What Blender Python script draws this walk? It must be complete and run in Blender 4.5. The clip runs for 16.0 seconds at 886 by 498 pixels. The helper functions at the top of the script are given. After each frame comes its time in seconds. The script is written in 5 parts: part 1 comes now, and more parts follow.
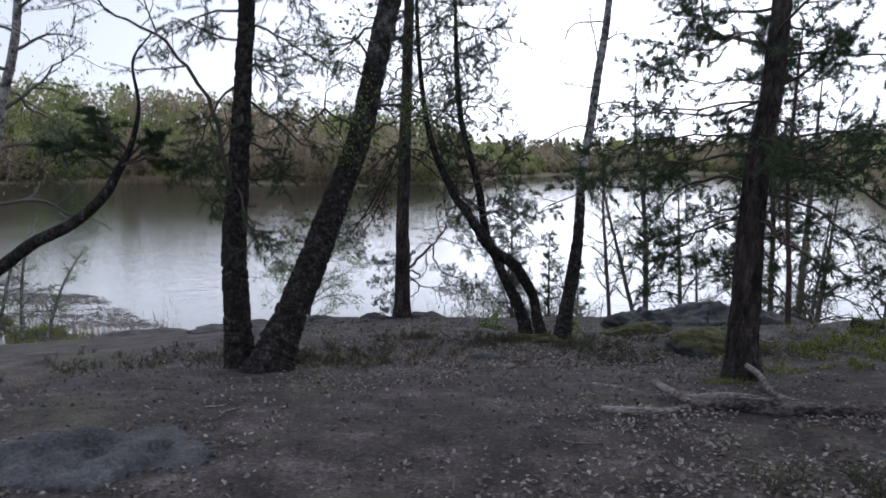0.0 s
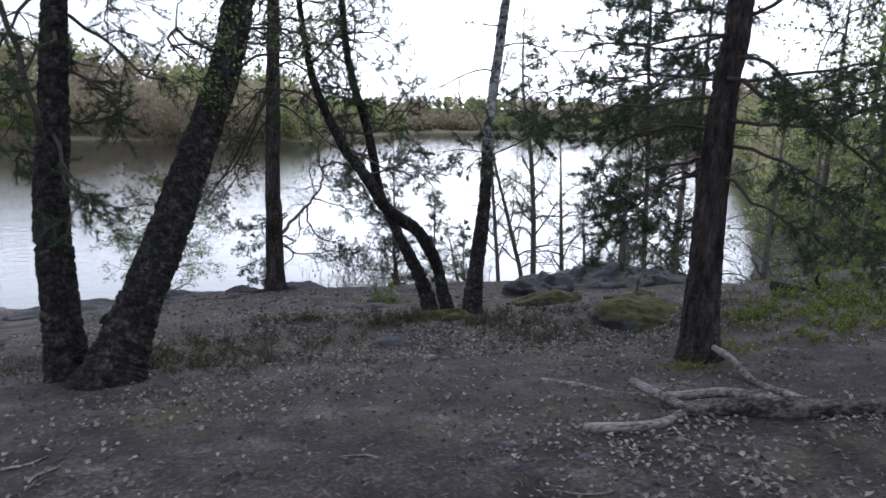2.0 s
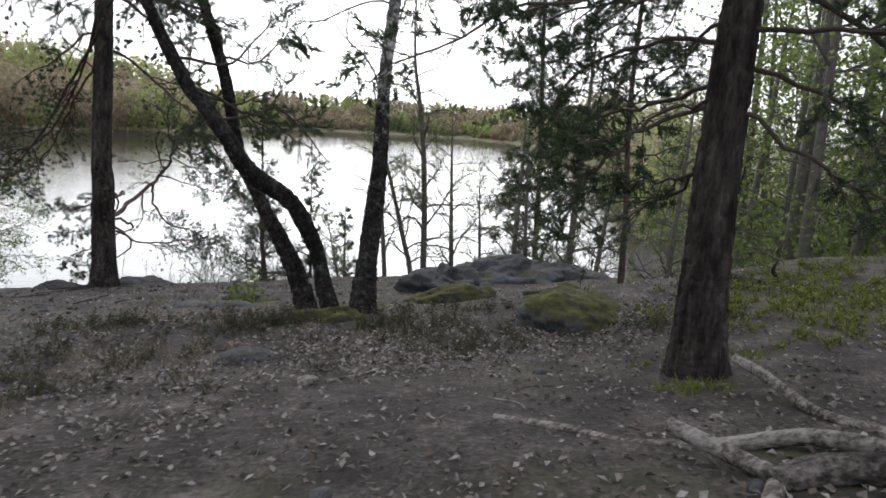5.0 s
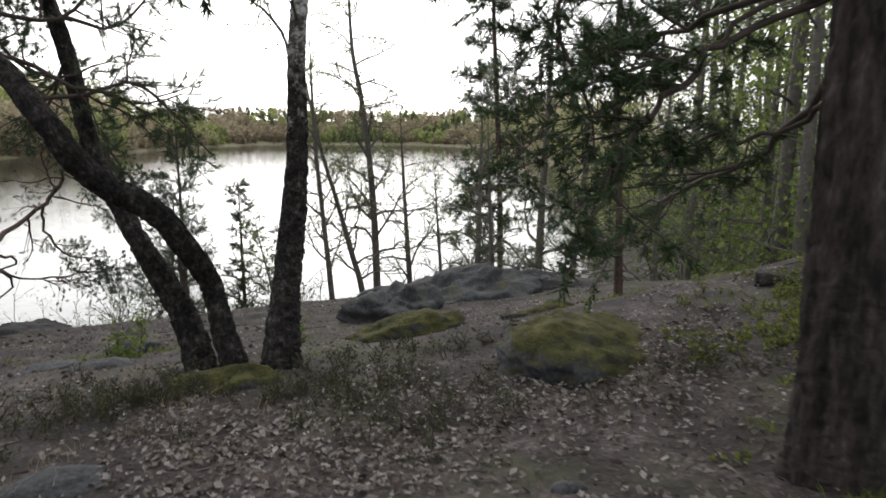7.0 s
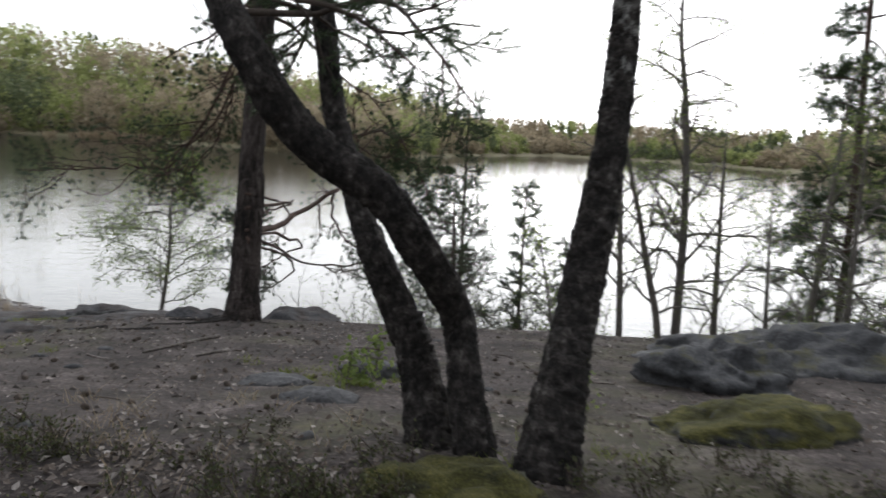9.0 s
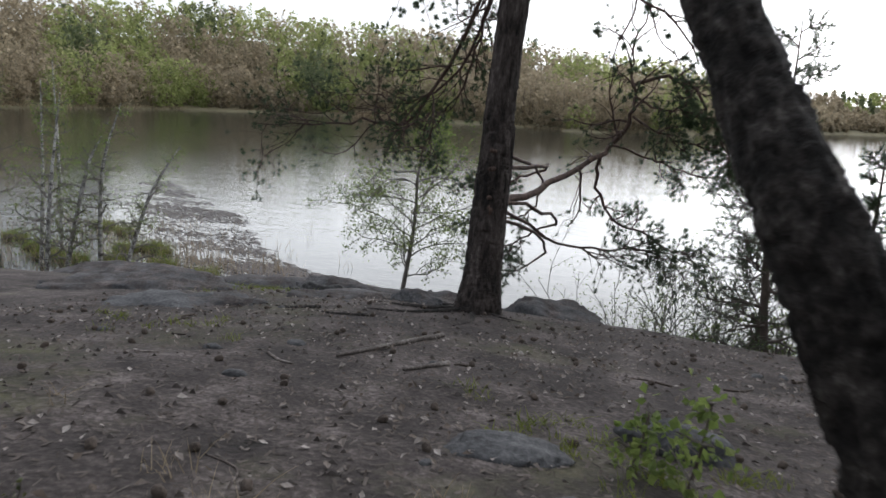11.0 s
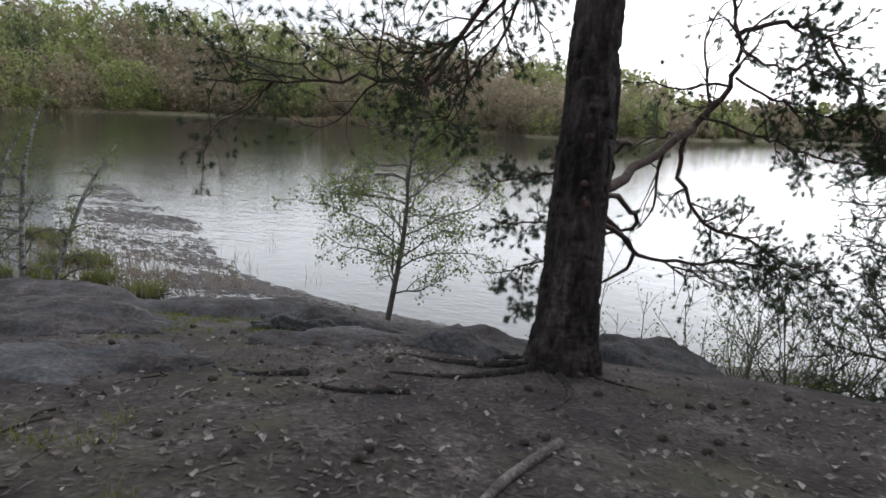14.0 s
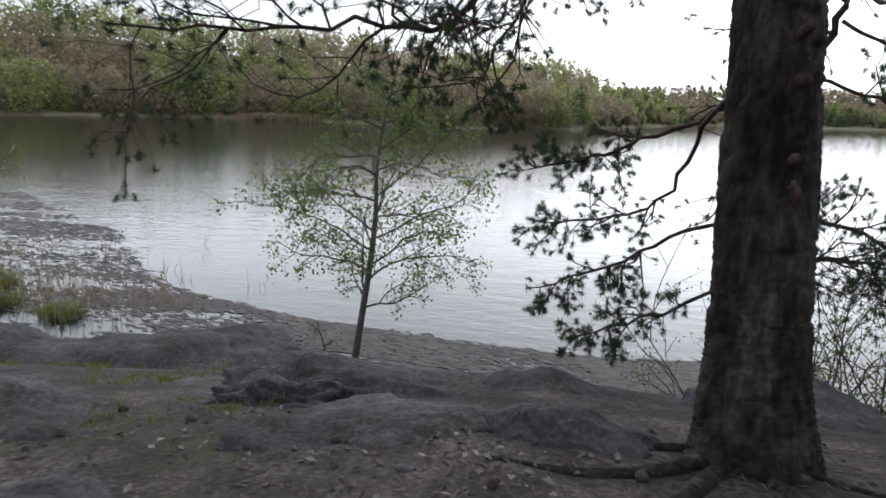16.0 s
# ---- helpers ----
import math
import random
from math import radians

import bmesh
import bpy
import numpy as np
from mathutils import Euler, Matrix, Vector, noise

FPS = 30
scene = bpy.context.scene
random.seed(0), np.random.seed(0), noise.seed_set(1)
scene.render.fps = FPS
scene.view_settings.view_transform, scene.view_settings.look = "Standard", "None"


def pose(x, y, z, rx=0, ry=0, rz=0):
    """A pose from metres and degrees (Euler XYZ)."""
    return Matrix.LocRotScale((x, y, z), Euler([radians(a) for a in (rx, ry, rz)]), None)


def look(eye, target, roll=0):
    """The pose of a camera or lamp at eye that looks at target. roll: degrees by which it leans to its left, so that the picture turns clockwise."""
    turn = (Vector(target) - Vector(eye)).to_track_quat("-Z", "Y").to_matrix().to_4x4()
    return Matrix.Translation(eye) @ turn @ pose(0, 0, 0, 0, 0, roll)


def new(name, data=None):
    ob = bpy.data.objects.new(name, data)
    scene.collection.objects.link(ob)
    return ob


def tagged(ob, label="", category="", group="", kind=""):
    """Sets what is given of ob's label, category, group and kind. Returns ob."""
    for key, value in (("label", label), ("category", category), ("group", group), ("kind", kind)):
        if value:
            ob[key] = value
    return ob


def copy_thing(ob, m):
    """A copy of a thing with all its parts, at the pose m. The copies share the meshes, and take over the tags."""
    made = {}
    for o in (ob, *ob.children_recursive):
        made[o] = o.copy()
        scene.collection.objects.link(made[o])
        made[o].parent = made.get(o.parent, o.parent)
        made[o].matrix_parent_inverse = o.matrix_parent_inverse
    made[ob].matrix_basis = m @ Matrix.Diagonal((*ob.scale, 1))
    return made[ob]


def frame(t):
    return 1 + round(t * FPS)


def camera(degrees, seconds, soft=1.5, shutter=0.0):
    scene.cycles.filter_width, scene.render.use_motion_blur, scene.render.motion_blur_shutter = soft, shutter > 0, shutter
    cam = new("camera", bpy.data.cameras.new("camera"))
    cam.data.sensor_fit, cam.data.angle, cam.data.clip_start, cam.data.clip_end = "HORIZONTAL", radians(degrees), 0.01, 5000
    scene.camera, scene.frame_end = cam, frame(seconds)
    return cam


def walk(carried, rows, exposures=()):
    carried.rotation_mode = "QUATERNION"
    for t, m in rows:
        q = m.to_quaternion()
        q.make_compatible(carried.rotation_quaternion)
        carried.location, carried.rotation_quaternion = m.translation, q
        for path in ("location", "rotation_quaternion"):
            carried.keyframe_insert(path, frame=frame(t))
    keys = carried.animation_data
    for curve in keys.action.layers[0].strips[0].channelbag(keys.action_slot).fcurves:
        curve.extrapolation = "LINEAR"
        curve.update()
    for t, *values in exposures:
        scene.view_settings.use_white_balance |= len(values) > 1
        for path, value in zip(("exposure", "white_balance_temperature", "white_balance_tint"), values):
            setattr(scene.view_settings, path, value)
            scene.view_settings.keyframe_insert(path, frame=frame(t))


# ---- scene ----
cam = camera(67.8, 16.0, soft=1.6, shutter=0.35)
ROWS = [
    (0.0, -0.033, 0.063, 1.463, 82.29, 0.02, -0.31),
    (0.5, -0.137, 0.476, 1.382, 79.36, -1.83, -0.94),
    (1.0, -0.191, 1.003, 1.367, 78.00, -1.11, -6.03),
    (1.5, -0.268, 1.424, 1.338, 78.13, -2.84, -8.74),
    (2.0, -0.410, 1.792, 1.295, 78.80, -0.86, -12.19),
    (2.5, -0.456, 2.153, 1.217, 78.19, -1.74, -14.10),
    (3.0, -0.489, 2.529, 1.129, 75.56, -3.26, -17.18),
    (3.5, -0.427, 2.870, 0.927, 75.99, -3.07, -18.27),
    (4.0, -0.353, 3.240, 0.783, 78.05, -2.98, -20.04),
    (6.5, 0.732, 5.362, 0.357, 79.72, -2.03, -25.92),
    (7.0, 0.929, 5.900, 0.296, 80.05, -0.40, -26.80),
    (7.5, 1.125, 6.444, 0.269, 81.63, -1.43, -19.91),
    (8.0, 1.228, 6.997, 0.156, 80.54, -1.87, -14.83),
    (8.5, 1.325, 7.464, 0.090, 79.89, -1.02, -11.88),
    (9.0, 1.376, 8.036, 0.003, 80.42, -3.25, -1.74),
    (9.5, 1.327, 8.521, -0.070, 78.69, -3.17, 6.41),
    (10.0, 1.243, 9.181, -0.195, 78.11, -3.41, 17.42),
    (12.5, 0.118, 11.606, -0.760, 77.38, -1.92, 20.71),
    (13.0, -0.151, 11.999, -0.856, 78.48, -1.69, 20.78),
    (13.5, -0.392, 12.358, -0.915, 78.49, -1.79, 16.42),
    (14.0, -0.662, 12.715, -0.991, 78.28, -2.86, 16.51),
    (14.5, -0.958, 13.067, -1.073, 79.76, -2.11, 12.29),
    (15.0, -1.283, 13.527, -1.139, 80.02, -0.99, 12.47),
    (15.5, -1.586, 13.901, -1.210, 79.20, -1.44, 12.79),
    (16.0, -1.869, 14.310, -1.241, 77.95, -1.43, 10.33),
]
UNIT = 1.3          # metres to one unit of the plan below
walk(cam, [(t, pose(x * UNIT, y * UNIT, z * UNIT, rx, ry, rz)) for t, x, y, z, rx, ry, rz in ROWS],
     exposures=[(0.0, 1.84, 5500, 15), (2.0, 2.2, 5450, 15), (3.5, 2.4, 5650, 13), (7.0, 2.32, 6300, 10), (10.0, 2.32, 6050, 10), (12.5, 2.12, 6000, 11), (16.0, 2.05, 5850, 11)])

# ---- world and sun ----
SUN_ELEV, SUN_AZ = 9.0, 15.0          # degrees; azimuth clockwise from +y
world = bpy.data.worlds.new("dusk_sky")
scene.world = world
world.use_nodes = True
wn = world.node_tree
sky = wn.nodes.new("ShaderNodeTexSky")
sky.sky_type = "NISHITA"
sky.sun_disc = False
sky.sun_elevation = radians(SUN_ELEV)
sky.sun_rotation = radians(SUN_AZ)
sky.air_density, sky.dust_density, sky.ozone_density = 1.0, 3.0, 1.0
pale = wn.nodes.new("ShaderNodeHueSaturation")     # thin even cloud takes most of the colour out
pale.inputs["Saturation"].default_value = 0.28
wn.links.new(sky.outputs[0], pale.inputs["Color"])
veil = wn.nodes.new("ShaderNodeGamma")              # and evens out its brightness
veil.inputs["Gamma"].default_value = 0.35
wn.links.new(pale.outputs[0], veil.inputs["Color"])
wn.links.new(veil.outputs[0], wn.nodes["Background"].inputs["Color"])
wn.nodes["Background"].inputs["Strength"].default_value = 0.15
sun = new("sun", bpy.data.lights.new("sun", "SUN"))
sun.data.energy, sun.data.angle, sun.data.color = 0.76, radians(122), (1.0, 0.97, 0.93)
a, e = radians(SUN_AZ), radians(SUN_ELEV)
sun.matrix_world = look((math.sin(a) * 40, math.cos(a) * 40, math.tan(e) * 40), (0, 0, 0))


# ---- materials ----
def mat(name, stops, scale=6.0, rough=0.9, bump=0.4, fine=60.0, stretch=(1, 1, 1), metal=0.0, per="", spec=0.3):
    """A weathered surface: two scales of noise through a ramp, with relief. per: 'object' or 'island' varies the pieces."""
    m = bpy.data.materials.new(name)
    m.use_nodes = True
    t = m.node_tree
    N, L = t.nodes, t.links
    b = N["Principled BSDF"]
    b.inputs["Roughness"].default_value = rough
    b.inputs["Metallic"].default_value = metal
    b.inputs["Specular IOR Level"].default_value = spec
    geo = N.new("ShaderNodeNewGeometry")
    mp = N.new("ShaderNodeMapping")
    mp.inputs["Scale"].default_value = stretch
    L.new(geo.outputs["Position"], mp.inputs[0])
    big, small = N.new("ShaderNodeTexNoise"), N.new("ShaderNodeTexNoise")
    for node, s, d in ((big, scale, 5), (small, fine, 4)):
        node.inputs["Scale"].default_value = s
        node.inputs["Detail"].default_value = d
        node.inputs["Roughness"].default_value = 0.65
        L.new(mp.outputs[0], node.inputs["Vector"])
    mix = N.new("ShaderNodeMath")
    mix.operation = "MULTIPLY_ADD"
    mix.inputs[1].default_value = 0.45
    L.new(small.outputs[0], mix.inputs[0])
    half = N.new("ShaderNodeMath")
    half.operation = "MULTIPLY"
    half.inputs[1].default_value = 0.55
    L.new(big.outputs[0], half.inputs[0])
    L.new(half.outputs[0], mix.inputs[2])
    value = mix.outputs[0]
    if per:
        if per == "object":
            src = N.new("ShaderNodeObjectInfo").outputs["Random"]
        else:
            src = geo.outputs["Random Per Island"]
        add = N.new("ShaderNodeMath")
        add.operation = "MULTIPLY_ADD"
        add.inputs[1].default_value = 0.5
        L.new(src, add.inputs[0])
        sub = N.new("ShaderNodeMath")
        sub.operation = "SUBTRACT"
        sub.inputs[1].default_value = 0.25
        L.new(value, sub.inputs[0])
        L.new(sub.outputs[0], add.inputs[2])
        value = add.outputs[0]
    ramp = N.new("ShaderNodeValToRGB")
    L.new(value, ramp.inputs[0])
    el = ramp.color_ramp.elements
    while len(el) < len(stops):
        el.new(0.5)
    for i, (p, c) in enumerate(stops):
        el[i].position, el[i].color = p, (*c, 1)
    L.new(ramp.outputs[0], b.inputs["Base Color"])
    if bump:
        bp = N.new("ShaderNodeBump")
        bp.inputs["Strength"].default_value = bump
        bp.inputs["Distance"].default_value = 0.03
        L.new(mix.outputs[0], bp.inputs["Height"])
        L.new(bp.outputs[0], b.inputs["Normal"])
    return m


def blended(name, base, over, low, high, scale, upward=False, top=1.0, height=None):
    """base with patches of over, by large noise or on the upward faces."""
    m = bpy.data.materials.new(name)
    m.use_nodes = True
    t = m.node_tree
    N, L = t.nodes, t.links
    N.remove(N["Principled BSDF"])
    groups = []
    for src in (base, over):
        # copies the nodes of the two plain materials
        made = {}
        for n in src.node_tree.nodes:
            if n.type == "OUTPUT_MATERIAL":
                continue
            k = N.new(n.bl_idname)
            for i, s in enumerate(n.inputs):
                if hasattr(s, "default_value"):
                    k.inputs[i].default_value = s.default_value
            if n.type == "MATH":
                k.operation = n.operation
            if n.type == "VALTORGB":
                while len(k.color_ramp.elements) < len(n.color_ramp.elements):
                    k.color_ramp.elements.new(0.5)
                for p, q in zip(k.color_ramp.elements, n.color_ramp.elements):
                    p.position, p.color = q.position, q.color
            made[n.name] = k
        for l in src.node_tree.links:
            if l.to_node.type != "OUTPUT_MATERIAL":
                i = list(l.from_node.outputs).index(l.from_socket)
                j = list(l.to_node.inputs).index(l.to_socket)
                L.new(made[l.from_node.name].outputs[i], made[l.to_node.name].inputs[j])
        groups.append(made["Principled BSDF"])
    geo = N.new("ShaderNodeNewGeometry")
    no = N.new("ShaderNodeTexNoise")
    no.inputs["Scale"].default_value, no.inputs["Detail"].default_value = scale, 6
    no.inputs["Roughness"].default_value = 0.7
    L.new(geo.outputs["Position"], no.inputs["Vector"])
    value = no.outputs[0]
    if upward:
        sep = N.new("ShaderNodeSeparateXYZ")
        L.new(geo.outputs["Normal"], sep.inputs[0])
        add = N.new("ShaderNodeMath")
        add.operation = "MULTIPLY_ADD"
        add.inputs[1].default_value = 0.5
        L.new(sep.outputs["Z"], add.inputs[0])
        L.new(value, add.inputs[2])
        value = add.outputs[0]
    if height:
        sep = N.new("ShaderNodeSeparateXYZ")
        L.new(geo.outputs["Position"], sep.inputs[0])
        hr = N.new("ShaderNodeMapRange")
        hr.inputs["From Min"].default_value, hr.inputs["From Max"].default_value = height
        hr.inputs["To Min"].default_value, hr.inputs["To Max"].default_value = -0.3, 0.12
        L.new(sep.outputs["Z"], hr.inputs["Value"])
        add = N.new("ShaderNodeMath")
        L.new(hr.outputs[0], add.inputs[0])
        L.new(value, add.inputs[1])
        value = add.outputs[0]
    rg = N.new("ShaderNodeMapRange")
    rg.inputs["From Min"].default_value, rg.inputs["From Max"].default_value = low, high
    rg.inputs["To Max"].default_value = top
    L.new(value, rg.inputs["Value"])
    mx = N.new("ShaderNodeMixShader")
    L.new(rg.outputs[0], mx.inputs[0])
    L.new(groups[0].outputs[0], mx.inputs[1])
    L.new(groups[1].outputs[0], mx.inputs[2])
    L.new(mx.outputs[0], N["Material Output"].inputs["Surface"])
    return m


def leafy(name, stops, through_=0.35, rough=0.6):
    """Thin leaves and needles: diffuse with some light through them, each leaf a little different."""
    m = mat(name, stops, 3.0, rough, 0, 30.0, per="island")
    t = m.node_tree
    tr = t.nodes.new("ShaderNodeBsdfTranslucent")
    ramp = next(n for n in t.nodes if n.type == "VALTORGB")
    t.links.new(ramp.outputs[0], tr.inputs["Color"])
    mx = t.nodes.new("ShaderNodeMixShader")
    mx.inputs[0].default_value = through_
    t.links.new(t.nodes["Principled BSDF"].outputs[0], mx.inputs[1])
    t.links.new(tr.outputs[0], mx.inputs[2])
    t.links.new(mx.outputs[0], t.nodes["Material Output"].inputs["Surface"])
    return m


SOIL = mat("trodden_soil", [(0.36, (0.0119, 0.00935, 0.008265)), (0.46, (0.0323, 0.0255, 0.02349)), (0.54, (0.0629, 0.051, 0.04698)), (0.64, (0.1615, 0.136, 0.1288))], 1.6, 0.95, 1.0, 24)
DUFF = mat("grass_and_moss", [(0.3, (0.03, 0.032, 0.016)), (0.5, (0.075, 0.075, 0.035)), (0.7, (0.15, 0.135, 0.07))], 2.5, 0.95, 0.8, 70)
FARFLOOR = mat("far_woodland_floor", [(0.3, (0.10, 0.085, 0.055)), (0.5, (0.17, 0.15, 0.09)), (0.7, (0.24, 0.22, 0.13))], 0.12, 0.95, 0, 0.8)
GROUND = blended("forest_ground", SOIL, DUFF, 0.52, 0.68, 0.42, top=0.8)
ROCKPLAIN = mat("grey_gneiss", [(0.36, (0.0176, 0.0176, 0.0184)), (0.46, (0.048, 0.048, 0.0512)), (0.56, (0.084, 0.0832, 0.0864)), (0.68, (0.168, 0.168, 0.168))], 1.7, 0.85, 1.0, 26)
DARKROCK = mat("near_black_rock", [(0.36, (0.006, 0.006, 0.006)), (0.5, (0.026, 0.025, 0.025)), (0.66, (0.09, 0.088, 0.086))], 2.5, 0.8, 1.0, 26)
MOSS = mat("moss", [(0.36, (0.013, 0.013, 0.005)), (0.47, (0.04, 0.039, 0.011)), (0.56, (0.08, 0.075, 0.02)), (0.68, (0.16, 0.142, 0.045))], 4, 1.0, 1.0, 60)
ROCK = blended("rock_with_lichen", ROCKPLAIN, MOSS, 0.98, 1.12, 2.0, True, 0.6)
LEDGE = blended("soil_strewn_rock", ROCKPLAIN, SOIL, 0.86, 1.06, 2.4, True)
MOSSY = blended("mossy_rock", ROCKPLAIN, MOSS, 0.62, 0.92, 2.6, True)
PINEBARK = mat("pine_bark", [(0.38, (0.006, 0.004875, 0.0045)), (0.47, (0.024, 0.01875, 0.0165)), (0.56, (0.05625, 0.045, 0.0405)), (0.68, (0.135, 0.114, 0.1065))], 5, 0.95, 1.0, 17, (1, 1, 0.3))
PINEUPPER = mat("flaky_upper_pine_bark", [(0.36, (0.022, 0.015, 0.012)), (0.5, (0.07, 0.046, 0.037)), (0.66, (0.15, 0.10, 0.08))], 9, 0.9, 0.7, 40, (1, 1, 0.4))
DARKBARK = mat("dark_rough_bark", [(0.40, (0.006, 0.005, 0.0045)), (0.50, (0.020, 0.017, 0.0155)), (0.58, (0.050, 0.043, 0.039)), (0.68, (0.15, 0.135, 0.125))], 9, 0.95, 1.0, 22, (1, 1, 0.9))
BIRCHBARK = mat("birch_bark", [(0.36, (0.025, 0.022, 0.021)), (0.46, (0.10, 0.09, 0.085)), (0.53, (0.36, 0.35, 0.33)), (0.7, (0.58, 0.56, 0.53))], 4.5, 0.8, 0.6, 26, (1, 1, 1.4))
OLDBIRCH = blended("old_birch_bark", DARKBARK, BIRCHBARK, 0.46, 0.56, 5.0, height=(-0.7, 1.7))
LEANBARK = blended("grey_patched_birch_bark", DARKBARK, BIRCHBARK, 0.54, 0.74, 3.2, top=0.55, height=(-1.6, 4.5))
TWIG = mat("twig_bark", [(0.3, (0.03, 0.024, 0.02)), (0.7, (0.11, 0.085, 0.07))], 8, 0.9, 0.2, 50)
GREYTWIG = mat("grey_twig_bark", [(0.3, (0.06, 0.052, 0.046)), (0.7, (0.20, 0.18, 0.16))], 8, 0.9, 0.2, 50)
DEADWOOD = mat("bare_dead_wood", [(0.38, (0.02125, 0.01615, 0.0136)), (0.46, (0.0935, 0.0748, 0.0663)), (0.53, (0.2295, 0.1997, 0.1827)), (0.66, (0.408, 0.374, 0.3485))], 4, 0.85, 0.5, 40, (0.3, 1, 1))
STEMWOOD = mat("half_barked_dead_wood", [(0.40, (0.0084, 0.0063, 0.0056)), (0.48, (0.0315, 0.0245, 0.021)), (0.55, (0.105, 0.0875, 0.0784)), (0.66, (0.238, 0.21, 0.196))], 5, 0.88, 0.8, 30, (0.5, 1, 1))
NEEDLES = leafy("pine_needles", [(0.2, (0.018, 0.032, 0.014)), (0.5, (0.045, 0.07, 0.03)), (0.8, (0.085, 0.115, 0.05))], 0.2)
BIRCHLEAF = leafy("young_birch_leaves", [(0.2, (0.085, 0.12, 0.03)), (0.5, (0.15, 0.20, 0.055)), (0.8, (0.26, 0.31, 0.10))], 0.6)
LITTER = mat("dry_leaf_litter", [(0.1, (0.045, 0.034, 0.027)), (0.4, (0.12, 0.094, 0.076)), (0.65, (0.24, 0.21, 0.19)), (0.95, (0.50, 0.46, 0.43))], 8, 0.8, 0, 30, per="island")
CRUMB = mat("dark_needle_litter", [(0.1, (0.025, 0.02, 0.018)), (0.5, (0.075, 0.06, 0.052)), (0.9, (0.16, 0.135, 0.12))], 8, 0.9, 0, 40, per="island")
HEATH = leafy("bilberry_and_heather", [(0.2, (0.025, 0.032, 0.012)), (0.5, (0.06, 0.07, 0.026)), (0.85, (0.12, 0.12, 0.05))], 0.25)
GRASS = leafy("fresh_grass", [(0.2, (0.08, 0.105, 0.015)), (0.5, (0.15, 0.18, 0.03)), (0.85, (0.24, 0.26, 0.06))], 0.45)
REED = leafy("dead_reed", [(0.2, (0.16, 0.12, 0.07)), (0.5, (0.30, 0.235, 0.15)), (0.85, (0.42, 0.34, 0.23))], 0.3)
# far foliage: distance haze and missing skylight are put into these pale colours
HAZEGREEN = leafy("far_spring_foliage_hazed", [(0.15, (0.204, 0.24, 0.081)), (0.5, (0.324, 0.36, 0.135)), (0.85, (0.48, 0.492, 0.243))], 0.6)
HAZEBARE = leafy("far_bare_twigs_hazed", [(0.15, (0.24, 0.198, 0.138)), (0.5, (0.36, 0.3, 0.204)), (0.85, (0.504, 0.432, 0.312))], 0.6)
HAZEPINE = leafy("far_conifer_hazed", [(0.15, (0.0945, 0.1148, 0.06075)), (0.5, (0.1485, 0.1755, 0.08775)), (0.85, (0.27, 0.297, 0.1485))], 0.4)
WEED = mat("floating_dead_weed", [(0.1, (0.035, 0.028, 0.026)), (0.5, (0.085, 0.07, 0.064)), (0.9, (0.16, 0.135, 0.125))], 4, 0.7, 0, 30, per="island")

WATER = bpy.data.materials.new("lake_water")
WATER.use_nodes = True
_t = WATER.node_tree
_b = _t.nodes["Principled BSDF"]
_b.inputs["Base Color"].default_value = (0.018, 0.022, 0.020, 1)
_b.inputs["Roughness"].default_value = 0.04
_b.inputs["IOR"].default_value = 1.33
_g = _t.nodes.new("ShaderNodeNewGeometry")
_h = None
for _s, _w in ((0.3, 1.0), (1.6, 0.7), (4.5, 0.5)):
    _m = _t.nodes.new("ShaderNodeMapping")
    _m.inputs["Scale"].default_value = (0.45, 1.0, 1.0)
    _m.inputs["Rotation"].default_value = (0, 0, 0.5)
    _t.links.new(_g.outputs["Position"], _m.inputs[0])
    _n = _t.nodes.new("ShaderNodeTexNoise")
    _n.inputs["Scale"].default_value, _n.inputs["Detail"].default_value = _s, 4
    _t.links.new(_m.outputs[0], _n.inputs["Vector"])
    _k = _t.nodes.new("ShaderNodeBump")
    _k.inputs["Strength"].default_value = 0.12 * _w
    _k.inputs["Distance"].default_value = 0.25
    _t.links.new(_n.outputs[0], _k.inputs["Height"])
    if _h:
        _t.links.new(_h.outputs[0], _k.inputs["Normal"])
    _h = _k
_t.links.new(_h.outputs[0], _b.inputs["Normal"])


# ---- mesh helpers ----
RNG = np.random.default_rng(7)


def link_mesh(name, V, F, material, parent=None, label="", smooth=False):
    """One mesh object from vertex and face arrays; F is an array, or a list of arrays of triangles and quads."""
    me = bpy.data.meshes.new(name)
    V = np.asarray(V, dtype=np.float32) * UNIT
    F = [f for f in (F if isinstance(F, list) else [F]) if len(f)]
    loops = np.concatenate([f.ravel() for f in F]).astype(np.int32)
    counts = np.concatenate([np.full(len(f), f.shape[1]) for f in F])
    starts = np.concatenate([[0], np.cumsum(counts)[:-1]]).astype(np.int32)
    me.vertices.add(len(V))
    me.vertices.foreach_set("co", V.ravel())
    me.loops.add(len(loops))
    me.loops.foreach_set("vertex_index", loops)
    me.polygons.add(len(counts))
    me.polygons.foreach_set("loop_start", starts)
    me.polygons.foreach_set("use_smooth", np.full(len(counts), smooth))
    me.update(calc_edges=True)
    me.materials.append(material)
    ob = new(name, me)
    if parent is not None:
        ob.parent = parent
    if label:
        ob["label"] = label
    return ob


